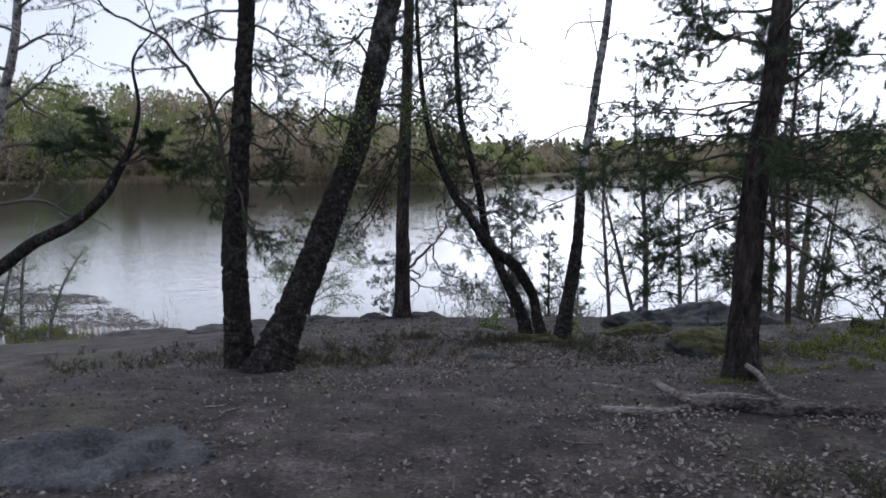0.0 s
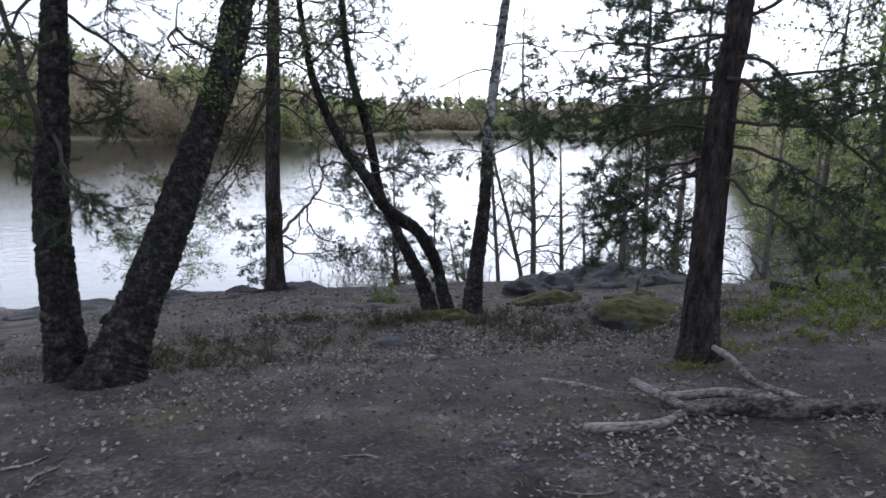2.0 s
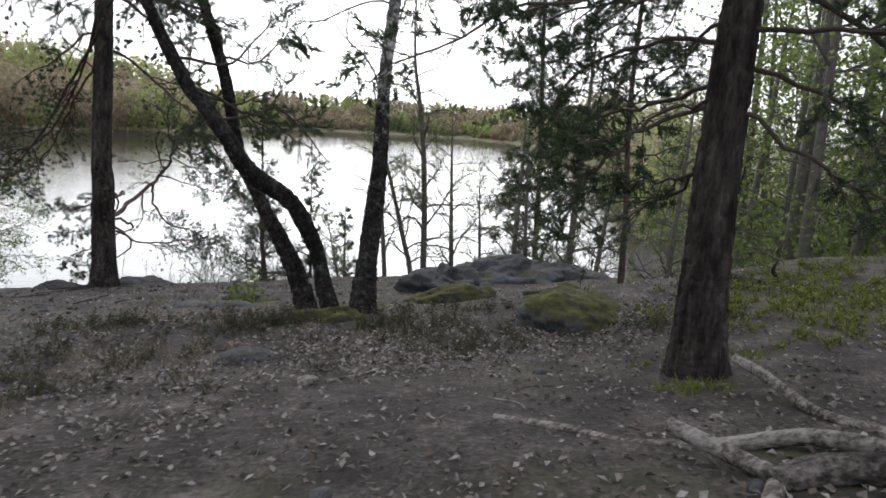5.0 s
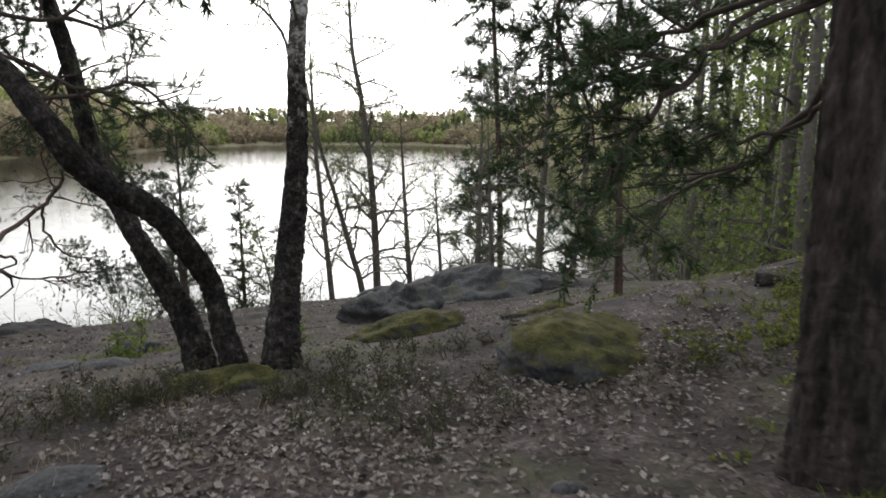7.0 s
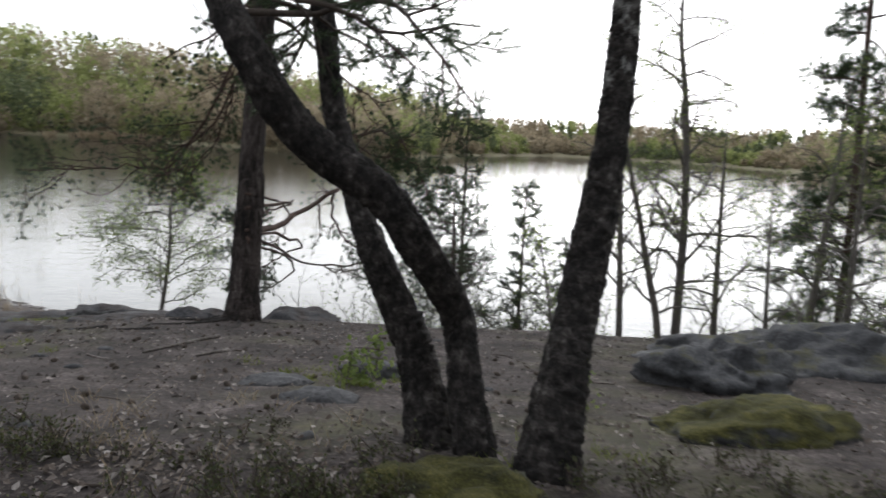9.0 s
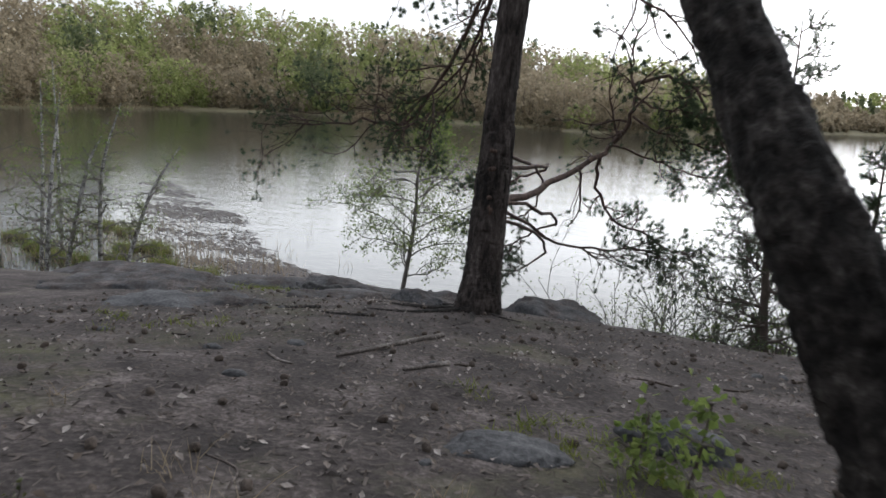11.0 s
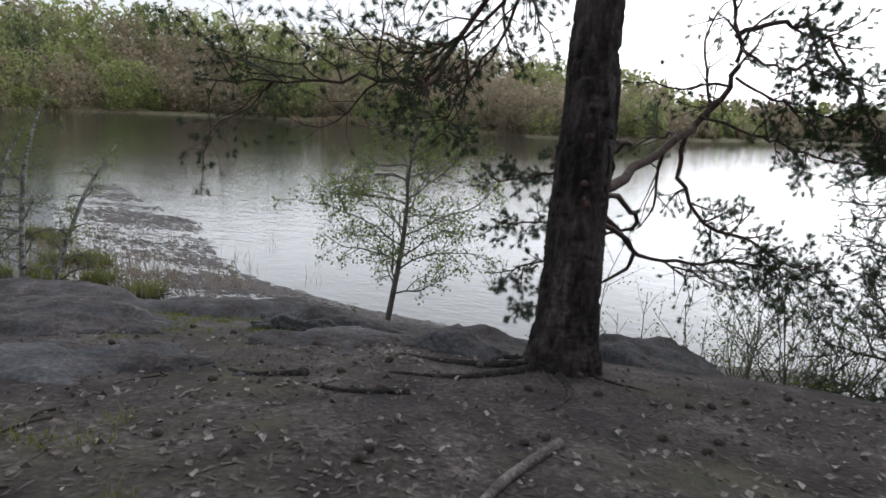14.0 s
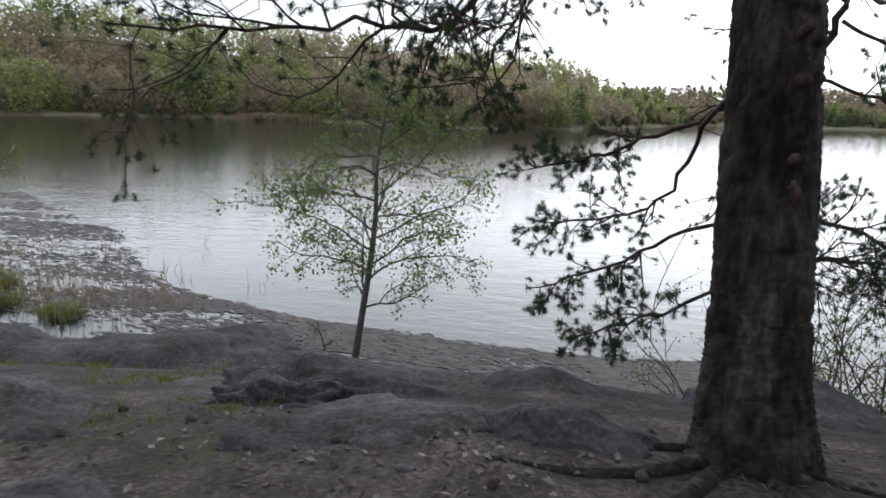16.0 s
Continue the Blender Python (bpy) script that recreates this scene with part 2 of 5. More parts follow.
class Heap:
    """Collects vertices and faces of one mesh."""

    def __init__(self):
        self.V, self.T, self.Q, self.n = [], [], [], 0

    def add(self, V, F):
        V = np.asarray(V, dtype=np.float32)
        F = np.asarray(F)
        (self.T if F.shape[1] == 3 else self.Q).append(F + self.n)
        self.V.append(V)
        self.n += len(V)

    def link(self, name, material, parent=None, label="", smooth=False):
        if not self.V:
            return None
        F = [np.concatenate(x) for x in (self.T, self.Q) if x]
        return link_mesh(name, np.concatenate(self.V), F, material, parent, label, smooth)


def spline(points, n):
    """n points along a smooth curve through control points of any width."""
    P = np.asarray(points, dtype=float)
    if len(P) < 3:
        u = np.linspace(0, 1, n)[:, None]
        return P[0] * (1 - u) + P[-1] * u
    E = np.vstack([2 * P[0] - P[1], P, 2 * P[-1] - P[-2]])
    s = np.linspace(0, len(P) - 1, n)
    i = np.minimum(s.astype(int), len(P) - 2)
    f = (s - i)[:, None]
    a, b, c, d = E[i], E[i + 1], E[i + 2], E[i + 3]
    return 0.5 * (2 * b + (c - a) * f + (2 * a - 5 * b + 4 * c - d) * f ** 2 + (3 * b - a - 3 * c + d) * f ** 3)


def tube(P, R, seg, rough=0.0, seed=0, flare=0.0, plates=None):
    """A closed tube along P with radii R; rough roughens it, flare spreads buttress roots at its foot."""
    P, R = np.asarray(P, float), np.asarray(R, float)
    n = len(P)
    D = np.gradient(P, axis=0)
    D /= np.linalg.norm(D, axis=1)[:, None] + 1e-9
    ref = np.array([0.0, 0, 1]) if abs(D[0][2]) < 0.9 else np.array([1.0, 0, 0])
    A = np.cross(D, ref)
    A /= np.linalg.norm(A, axis=1)[:, None] + 1e-9
    B = np.cross(D, A)
    th = np.arange(seg) / seg * 2 * np.pi
    rr = np.repeat(R[:, None], seg, 1)
    if rough or flare:
        g = np.random.default_rng(seed)
        s = np.concatenate([[0], np.cumsum(np.linalg.norm(np.diff(P, axis=0), axis=1))])
        wob = np.zeros((n, seg))
        for _ in range(7):
            k, w, p = g.integers(1, 6), g.uniform(0.3, 3.5), g.uniform(0, 6.3)
            wob += np.sin(k * th[None] + w * s[:, None] + p) / 4
        rr = rr * (1 + rough * wob + rough * 0.25 * g.normal(size=(n, seg)))
        if flare:
            lobes = 0.5 + 0.5 * np.cos(g.integers(4, 6) * th + g.uniform(0, 6.3)) + 0.3 * np.cos(3 * th)
            rr = rr * (1 + flare * np.exp(-s / 0.16)[:, None] * lobes[None])
    if plates:
        # bark plates in staggered columns, with furrows between them
        cols, tall, deep = plates
        g = np.random.default_rng(seed + 1)
        s = np.concatenate([[0], np.cumsum(np.linalg.norm(np.diff(P, axis=0), axis=1))])[:, None]
        u = th[None] / (2 * np.pi) * cols + 0.45 * np.sin(s * 7 + 2 * th[None]) + 0.3 * np.sin(s * 19 + 5 * th[None] + 1)
        c = np.floor(u).astype(int) % cols
        hs, of, out_ = g.uniform(0.6, 1.6, cols) * tall, g.uniform(0, 1, cols), g.uniform(0, 1, (cols, 400))
        v = s / hs[c] + of[c] + 0.08 * np.sin(u * 5 + s * 17)
        fu, fv = np.abs(u - np.round(u)), np.abs(v - np.round(v)) * hs[c] * cols / (2 * np.pi * np.maximum(R[:, None], 0.02))
        m = np.clip(np.minimum(fu * 1.0, fv * 3.0) / 0.24, 0, 1)
        tone = out_[c, np.clip(np.floor(v).astype(int), 0, 399)]
        rr = rr + (deep * (m * (0.7 + 0.6 * tone) - 0.8) + 0.0008 * g.normal(size=(n, seg))) * np.clip(rr / 0.1, 0.2, 1.3)
    V = P[:, None] + rr[..., None] * (np.cos(th)[None, :, None] * A[:, None] + np.sin(th)[None, :, None] * B[:, None])
    V = V.reshape(-1, 3)
    i, j = np.meshgrid(np.arange(n - 1), np.arange(seg), indexing="ij")
    j2 = (j + 1) % seg
    Q = np.stack([i * seg + j, i * seg + j2, (i + 1) * seg + j2, (i + 1) * seg + j], -1).reshape(-1, 4)
    V = np.vstack([V, P[:1], P[-1:]])
    k = np.arange(seg)
    k2 = (k + 1) % seg
    caps = np.vstack([np.stack([np.full(seg, n * seg), k2, k], 1), np.stack([np.full(seg, n * seg + 1), (n - 1) * seg + k, (n - 1) * seg + k2], 1)])
    return V, Q, caps


def add_tube(heap, P, R, seg, rough=0.0, seed=0, flare=0.0, plates=None):
    V, Q, caps = tube(P, R, seg, rough, seed, flare, plates)
    base = heap.n
    heap.add(V, Q)
    heap.T.append(caps + base)


def trunk_mesh(name, control, material, parent, seed=0, seg=18, step=0.07, rough=0.10, flare=0.6, label="", sink=0.25, plates=None):
    """A trunk through control points (x, y, z, radius), sunk a little into the ground."""
    C = np.array(control, float)
    first = C[0].copy()
    first[:3] -= (C[1, :3] - C[0, :3]) / max(np.linalg.norm(C[1, :3] - C[0, :3]), 0.01) * sink
    first[3] *= 1.1
    C = np.vstack([first, C])
    length = np.linalg.norm(np.diff(C[:, :3], axis=0), axis=1).sum()
    S = spline(C, max(8, int(length / step)))
    h = Heap()
    add_tube(h, S[:, :3], np.maximum(S[:, 3], 0.004), seg, rough, seed, flare, plates)
    return h.link(name, material, parent, label, True), S


def unit(v):
    v = np.asarray(v, float)
    return v / (np.linalg.norm(v) + 1e-9)


class Growth:
    """Limbs, twigs and the places of leaves of one tree."""

    def __init__(self, seed, least=0.0024, first=0.45):
        self.first = first
        self.g = np.random.default_rng(seed)
        self.wood, self.at, self.way = Heap(), [], []
        self.fine, self.main, self.deep, self.least = [], [], 0, least

    def limb(self, start, way, length, radius, level, droop=0.0, crook=0.25, kids=6, bare=0.3, spread=0.9, seg=None, leaf_step=0.1, flat=0.0, control=None, kid=1.0):
        g = self.g
        if level == 0:
            # the last twigs are kept as three points, and built all at once
            d = unit(way)
            r1, r2 = g.normal(size=(2, 3)) * crook * 0.45
            p0 = np.asarray(start, float)
            p1 = p0 + unit(d + r1 - np.array([0, 0, droop * 0.15])) * length * 0.5
            p2 = p1 + unit(d + r1 + r2 - np.array([0, 0, droop * 0.3])) * length * 0.5
            self.fine.append((p0, p1, p2, max(radius, self.least)))
            m = max(1, int(length / leaf_step))
            for u in np.linspace(self.first, 1.0, m):
                self.at.append(p0 + (p1 - p0) * 2 * u if u < 0.5 else p1 + (p2 - p1) * (2 * u - 1))
                self.way.append(unit(p2 - p1))
            return None
        n = max(4, int(length / 0.16) + 2)
        if control is None:
            p, d = np.array(start, float), unit(way)
            step = length / (n - 1)
            turns = g.normal(size=(n - 1, 3)) * crook * math.sqrt(step)
            turns[:, 2] -= droop * step
            pts = [p]
            for w in turns:
                d = unit(d + w)
                if flat:
                    d = unit(d * np.array([1, 1, 1 - flat * 0.3]))
                p = p + d * step
                pts.append(p)
            P = np.array(pts)
        else:
            P = spline(control, max(n, len(control) * 4))
            n = len(P)
            length = np.linalg.norm(np.diff(P, axis=0), axis=1).sum()
            P[1:] += g.normal(size=(n - 1, 3)) * 0.02
        R = radius * (1 - 0.82 * np.linspace(0, 1, n)) + self.least * 0.6
        heap = self.wood
        if self.deep == 0:
            heap = Heap()
            self.main.append(heap)
        add_tube(heap, P, R, seg or (8 if radius > 0.03 else 6 if radius > 0.012 else 4), 0.06 if radius > 0.02 else 0, int(g.integers(1e6)))
        self.deep += 1
        for c in range(kids):
            u = bare + (1 - bare) * (c + g.uniform(0, 1)) / kids
            k = min(n - 2, int(u * (n - 1)))
            d = unit(P[k + 1] - P[k])
            side = unit(np.cross(d, g.normal(size=3)))
            if flat:
                side = unit(side * np.array([1, 1, 1 - flat]))
            w = unit(d * g.uniform(0.5, 1.0) + side * spread)
            self.limb(P[k], w, kid * length * g.uniform(0.28, 0.52) * (1.15 - 0.5 * u), max(R[k] * 0.55, 0.002), level - 1, droop, crook * 1.15, max(2, int(kids * 0.75)), 0.2, spread, None, leaf_step, flat)
        self.deep -= 1
        self.at.append(P[-1])
        self.way.append(unit(P[-1] - P[-2]))
        return P

    def gather(self):
        """Main limbs and twigs in one heap."""
        self.twigs()
        for m in self.main:
            base = self.wood.n
            self.wood.V += m.V
            self.wood.Q += [q + base for q in m.Q]
            self.wood.T += [q + base for q in m.T]
            self.wood.n += m.n
        return self.wood

    def twigs(self):
        """All the last twigs as three-sided tubes, in one go."""
        if not self.fine:
            return
        P = np.array([f[:3] for f in self.fine])
        r = np.array([f[3] for f in self.fine])[:, None]
        d = P[:, 2] - P[:, 0]
        a_ = np.cross(d, np.array([0.3, 0.5, 0.81]))
        a_ /= np.linalg.norm(a_, axis=1)[:, None] + 1e-9
        b_ = np.cross(d, a_)
        b_ /= np.linalg.norm(b_, axis=1)[:, None] + 1e-9
        rings = []
        for k, s in ((0, 1.0), (1, 0.75), (2, 0.35)):
            for th in (0, 2.094, 4.189):
                rings.append(P[:, k] + (a_ * math.cos(th) + b_ * math.sin(th)) * r * s)
        V = np.stack(rings, 1).reshape(-1, 3)
        i = np.arange(len(P))[:, None] * 9
        Q = np.vstack([i + np.array([[3 * k + j, 3 * k + (j + 1) % 3, 3 * k + 3 + (j + 1) % 3, 3 * k + 3 + j]]) for k in (0, 1) for j in (0, 1, 2)])
        self.wood.add(V, Q)


def tufts(heap, at, way, seed, length=0.07, count=16, width=0.0035, per=1, lean=1.3, scatter=0.0, trail=0.9):
    """Needle tufts: thin blades round a twig's end, all in one go."""
    g = np.random.default_rng(seed)
    at, way = np.repeat(np.asarray(at), per, 0), np.repeat(np.asarray(way), per, 0)
    m = len(at)
    at = at + g.normal(size=at.shape) * scatter
    back = g.uniform(-trail, 0.25, (m, count, 1)) * length
    d = way[:, None] + g.normal(size=(m, count, 3)) * lean * 0.6
    d /= np.linalg.norm(d, axis=2, keepdims=True)
    root = at[:, None] + way[:, None] * back + g.normal(size=(m, count, 3)) * 0.004
    side = np.cross(d, g.normal(size=(m, count, 3)))
    side /= np.linalg.norm(side, axis=2, keepdims=True) + 1e-9
    L = length * g.uniform(0.7, 1.2, (m, count, 1))
    V = np.stack([root - side * width, root + side * width, root + d * L], 2).reshape(-1, 3)
    heap.add(V, np.arange(len(V)).reshape(-1, 3))


def leaves(heap, at, seed, size=0.03, count=3, scatter=0.06):
    """Small pointed leaves scattered about the given places: diamonds folded along the midrib."""
    g = np.random.default_rng(seed)
    at = np.asarray(at)
    m = len(at) * count
    c = np.repeat(at, count, 0) + g.normal(size=(m, 3)) * scatter
    d = g.normal(size=(m, 3)) + np.array([0, 0, -0.6])
    d /= np.linalg.norm(d, axis=1)[:, None]
    s = np.cross(d, g.normal(size=(m, 3)))
    s /= np.linalg.norm(s, axis=1)[:, None]
    up = np.cross(s, d)
    L = size * g.uniform(0.6, 1.3, (m, 1))
    V = np.stack([c, c + d * L * 0.45 + s * L * 0.36 + up * L * 0.1, c + d * L, c + d * L * 0.45 - s * L * 0.36 + up * L * 0.1], 1).reshape(-1, 3)
    i = np.arange(m)[:, None] * 4
    heap.add(V, np.vstack([i + np.array([0, 1, 2]), i + np.array([0, 2, 3])]))


def thing(name, label, category, at=(0, 0, 0), group="", kind=""):
    ob = new(name)
    ob.empty_display_size = 0.2
    ob.location = Vector(at) * UNIT
    return tagged(ob, label, category, group, kind)


def settle(ob, children):
    """Hangs world-space parts under an Empty that stands elsewhere."""
    for c in children:
        if c is not None:
            c.parent = ob
            c.matrix_parent_inverse = Matrix.Translation(-Vector(ob.location))
    return ob


# ---- ground, lake bed and shores: one sheet ----
WATER_Z = -6.85


def rise(x, a, b):
    u = np.clip((x - a) / (b - a), 0, 1)
    return u * u * (3 - 2 * u)


def bumps(x, y, seed, scale, count=8):
    """Smooth rolling unevenness, the same for arrays and numbers."""
    g = np.random.default_rng(seed)
    v = 0
    for _ in range(count):
        k, p = g.normal(size=2) / scale, g.uniform(0, 6.28)
        v = v + np.sin(k[0] * x + k[1] * y + p)
    return v / count


def edge_y(x):
    """The brink of the slope: beyond it the ground drops to the lake."""
    return np.interp(x, [-30, -14, -9, -6, -4.6, -3.5, -2.6, -2, -1, 0, 1, 2, 4, 6, 9, 12, 20, 60], [18, 19.5, 20.6, 21.2, 20.2, 18.7, 18.3, 18.5, 18.4, 18.3, 18.0, 17.4, 16.8, 16.6, 14.2, 11.5, 9, 6])


def shore_d(az):
    """Distance of the lake's far shore, by azimuth in degrees from (0, 10)."""
    return np.interp(az, [-180, -110, -90, -80, -70, -60, -48, -40, -30, -20, -8, 0, 6, 12, 25, 31, 36, 40, 43, 46, 52, 60, 90, 180],
                     [6, 8, 14, 30, 120, 210, 245, 275, 275, 245, 200, 215, 300, 400, 420, 330, 190, 110, 62, 34, 22, 12, 6, 6])


def ground_z(x, y):
    x, y = np.asarray(x, float), np.asarray(y, float)
    z = np.interp(y, [-60, -5, 0, 5.5, 9, 11, 13.6, 17, 19, 22, 40], [6, 0.62, -0.02, -0.70, -1.33, -1.53, -2.09, -2.65, -3.2, -4.45, -9])
    z = z - 0.075 * np.clip(-x - 2, 0, 12) * rise(y, 4, 14)
    z = z + 0.11 * np.clip(x - 3.5, 0, 5) * rise(y, 4, 9) * (1 - rise(y, 10.2, 12.4))
    near = np.exp(-((x + 0.5) ** 2 + (y - 9) ** 2) / 400)
    z = z + near * (0.05 * bumps(x, y, 3, 1.3) + 0.03 * bumps(x, y, 4, 0.45) + 0.012 * bumps(x, y, 5, 0.16))
    drop = np.clip(y - edge_y(x), 0, 40)
    z = z - 0.75 * drop * rise(drop, 0, 2.5)
    az = np.degrees(np.arctan2(x, y - 10))
    d = np.hypot(x, y - 10)
    D = shore_d(az) + 3 * bumps(x, y, 8, 18)
    over = d - D
    hill = np.interp(az, [-90, -80, -70, -60, -46, -37, -28, -21, -8, 0, 2, 4, 12, 28, 36, 46, 60], [12, 14, 18, 25, 29, 34, 28, 25, 16, 14, 11, 10, 15, 14, 12, 7, 4])
    land = WATER_Z + 0.4 + hill * rise(over, 0, 90) + 0.6 * rise(over, -1, 6) + 1.2 * rise(over, 20, 90) * bumps(x, y, 9, 30)
    bed = WATER_Z - 1.6
    far = np.where(over > -4, bed + (land - bed) * rise(over, -4, 1.5), bed)
    return np.maximum(np.where(d < 48, z, -99), far)


def gz(x, y):
    return float(ground_z(x, y))


def axis(lo, hi, fine, reach):
    core = np.arange(lo, hi + fine / 2, fine)
    out, s = [], fine
    v = 0.0
    while v < reach:
        s *= 1.13
        v += s
        out.append(v)
    out = np.array(out)
    return np.concatenate([lo - out[::-1], core, hi + out])


gx, gy = axis(-9, 11, 0.115, 2600), axis(-3, 24, 0.115, 2600)
X, Y = np.meshgrid(gx, gy, indexing="ij")
Z = ground_z(X, Y)
ii, jj = np.meshgrid(np.arange(len(gx) - 1), np.arange(len(gy) - 1), indexing="ij")
k = ii * len(gy) + jj
Q = np.stack([k, k + len(gy), k + len(gy) + 1, k + 1], -1).reshape(-1, 4)
ground = link_mesh("ground", np.stack([X, Y, Z], -1).reshape(-1, 3), Q, GROUND, None, "", True)
ground.data.materials.append(FARFLOOR)
ground.data.polygons.foreach_set("material_index", (np.hypot(X, Y - 10)[:-1, :-1].ravel() > 55).astype(np.int32))
tagged(ground, "trodden brown-grey forest soil with moss patches, sloping to the lake", "ground", kind="structure")

W = 1300.0
water = link_mesh("water", [(-W, -W, WATER_Z), (W, -W, WATER_Z), (W, W, WATER_Z), (-W, W, WATER_Z)], np.array([[0, 1, 2, 3]]), WATER)
tagged(water, "calm grey lake water mirroring the pale evening sky", "lake", kind="structure")


# ---- rocks ----
def boulder(name, label, at, size, seed, material, turn=0.0, lumps=0.18, category="rock", sub=5, flat=0.35, sharp=0.0, cracks=0.0):
    """A weathered stone: a sphere pressed flat below, with lumps, facets and cracks."""
    bm = bmesh.new()
    bmesh.ops.create_icosphere(bm, subdivisions=sub, radius=1.0)
    g = np.random.default_rng(seed)
    cuts = [(unit(g.normal(size=3)), g.uniform(0.62, 0.92)) for _ in range(9)]
    off = Vector(g.uniform(-50, 50, 3))
    for v in bm.verts:
        p = v.co.copy()
        for n, d in cuts:
            over = p.dot(Vector(n)) - d
            if over > 0:
                p -= Vector(n) * over * (0.55 + 0.4 * sharp)
        q = p * 1.6 + off
        p *= 1 + lumps * noise.fractal(q, 0.9, 2.1, 5) + 0.25 * lumps * noise.noise(q * 5)
        if cracks:
            w = p * 1.1 + off * 0.7 + noise.noise_vector(p * 2.3 + off) * 0.35
            split = min(abs(noise.noise(w)), abs(noise.noise(w * 1.7 + Vector((9, 3, 5)))) * 1.3)
            p *= 1 - cracks * math.exp(-(split / 0.045) ** 2) + 0.35 * cracks * noise.noise(q * 11)
        if p.z < -flat:
            p.z = -flat + (p.z + flat) * 0.2
        v.co = Vector((p.x * size[0], p.y * size[1], p.z * size[2])) * UNIT
    me = bpy.data.meshes.new(name)
    bm.to_mesh(me)
    bm.free()
    me.polygons.foreach_set("use_smooth", np.full(len(me.polygons), True))
    me.materials.append(material)
    ob = new(name, me)
    ob.matrix_world = pose(at[0] * UNIT, at[1] * UNIT, at[2] * UNIT, 0, 0, turn)
    return tagged(ob, label, category)


# the long grey outcrop beyond the birches
boulder("rock_outcrop", "long smooth grey rock outcrop with dark cracks and moss", (5.75, 15.1, -2.62), (2.35, 1.5, 0.82), 11, ROCK, 12, 0.3, sharp=0.5, sub=6, cracks=0.05)
boulder("rock_outcrop", "low grey rock with a dark broken face and moss", (4.3, 13.9, -2.18), (0.75, 0.7, 0.46), 12, ROCK, 30, 0.38, sharp=0.8, cracks=0.08)
boulder("rock_outcrop", "low brown rock shelf strewn with dry leaves", (7.7, 15.2, -2.72), (1.6, 1.2, 0.62), 13, LEDGE, -20, 0.25, cracks=0.07)
boulder("boulder", "rounded boulder thickly grown with olive green moss", (4.12, 9.75, -1.42), (0.78, 0.66, 0.34), 14, MOSSY, 20, 0.2, sharp=0.6, cracks=0.05)
boulder("boulder", "low flat boulder capped with yellow-green moss", (3.65, 11.9, -1.80), (0.8, 0.6, 0.25), 15, MOSSY, 25, 0.3)
boulder("boulder", "low flat mossy boulder among dry leaves", (4.9, 11.4, -1.70), (0.5, 0.35, 0.24), 16, MOSSY, -10, 0.3)
boulder("boulder", "moss-covered hump at the foot of the twin pine", (1.62, 10.62, -1.62), (0.52, 0.36, 0.22), 17, MOSSY, 10, 0.28)
boulder("rock_ledge", "rounded grey rock ledge beside the pine at the brink", (-0.4, 18.3, -3.2), (0.7, 0.75, 0.42), 18, LEDGE, 10, 0.2, sharp=0.5, cracks=0.055)
boulder("rock_ledge", "smooth grey rock slab at the brink above the lake", (-2.0, 18.2, -3.3), (0.85, 0.8, 0.34), 19, LEDGE, -15, 0.25, sharp=0.4, cracks=0.055)
boulder("rock_ledge", "broad smooth grey rock slab with grass in its hollows", (-6.6, 19.8, -4.28), (2.6, 1.7, 0.62), 20, LEDGE, 25, 0.26, cracks=0.05)
boulder("rock_ledge", "dark broken rock lip above the water", (-5.4, 21.6, -4.75), (1.2, 0.5, 0.5), 21, ROCKPLAIN, -12, 0.3, sharp=0.8)
boulder("rock_slab", "bluish grey bare rock slab sunk in the soil", (-2.42, 4.1, -0.72), (1.0, 0.85, 0.36), 22, ROCKPLAIN, 35, 0.24, sharp=0.9, cracks=0.09)
boulder("rock", "dark broken rock with a black hollow under its lip", (-3.4, 17.75, -3.02), (0.5, 0.3, 0.16), 25, DARKROCK, 12, 0.42, sharp=0.9)
boulder("rock_slab", "bluish grey bare rock slab on the trodden slope", (-3.75, 15.3, -2.66), (0.8, 0.6, 0.22), 26, ROCKPLAIN, 20, 0.3, sharp=0.8)
boulder("rock_slab", "grey rock slab on the mossy slope by the log", (9.0, 12.2, -2.22), (1.5, 1.0, 0.42), 23, MOSSY, 0, 0.2)
boulder("rock_slab", "low mossy rock rib under the fallen log", (7.6, 10.6, -1.5), (1.5, 0.6, 0.4), 24, MOSSY, -10, 0.2)


# ---- the large trees ----
def crown(tree, growth, seed, kind="needles", bark=TWIG, apart=False, **kw):
    """Hangs the limbs, twigs and leaves of a growth on its tree; apart: each main limb is a part by itself."""
    made = []
    if apart:
        growth.twigs()
        made = [m.link("limb", bark, None, "", True) for m in growth.main]
    else:
        growth.gather()
    made.append(tagged(growth.wood.link("twig_mass", bark), kind="stuff"))
    h = Heap()
    if kind == "needles":
        tufts(h, growth.at, growth.way, seed, **kw)
        made.append(tagged(h.link("needles", NEEDLES), kind="stuff"))
    else:
        leaves(h, growth.at, seed, **kw)
        made.append(tagged(h.link("foliage", BIRCHLEAF), kind="stuff"))
    settle(tree, made)


def on_trunk(S, z):
    """The trunk's axis and radius at a height."""
    k = int(np.argmin(np.abs(S[:, 2] - z)))
    return S[k, :3], S[k, 3]


PINE_R = [(3.44, 7.36, -1.00, 0.203), (3.43, 7.37, -0.56, 0.169), (3.47, 7.42, -0.19, 0.158), (3.49, 7.45, 0.87, 0.135), (3.55, 7.48, 1.68, 0.122), (3.69, 7.58, 2.28, 0.115), (3.90, 7.90, 4.20, 0.090), (4.00, 8.10, 8.00, 0.050), (4.00, 8.10, 10.50, 0.020)]
tree = thing("pine_tree", "stout pine with furrowed grey-brown bark and drooping needle boughs", "tree", (3.43, 7.37, -0.95))
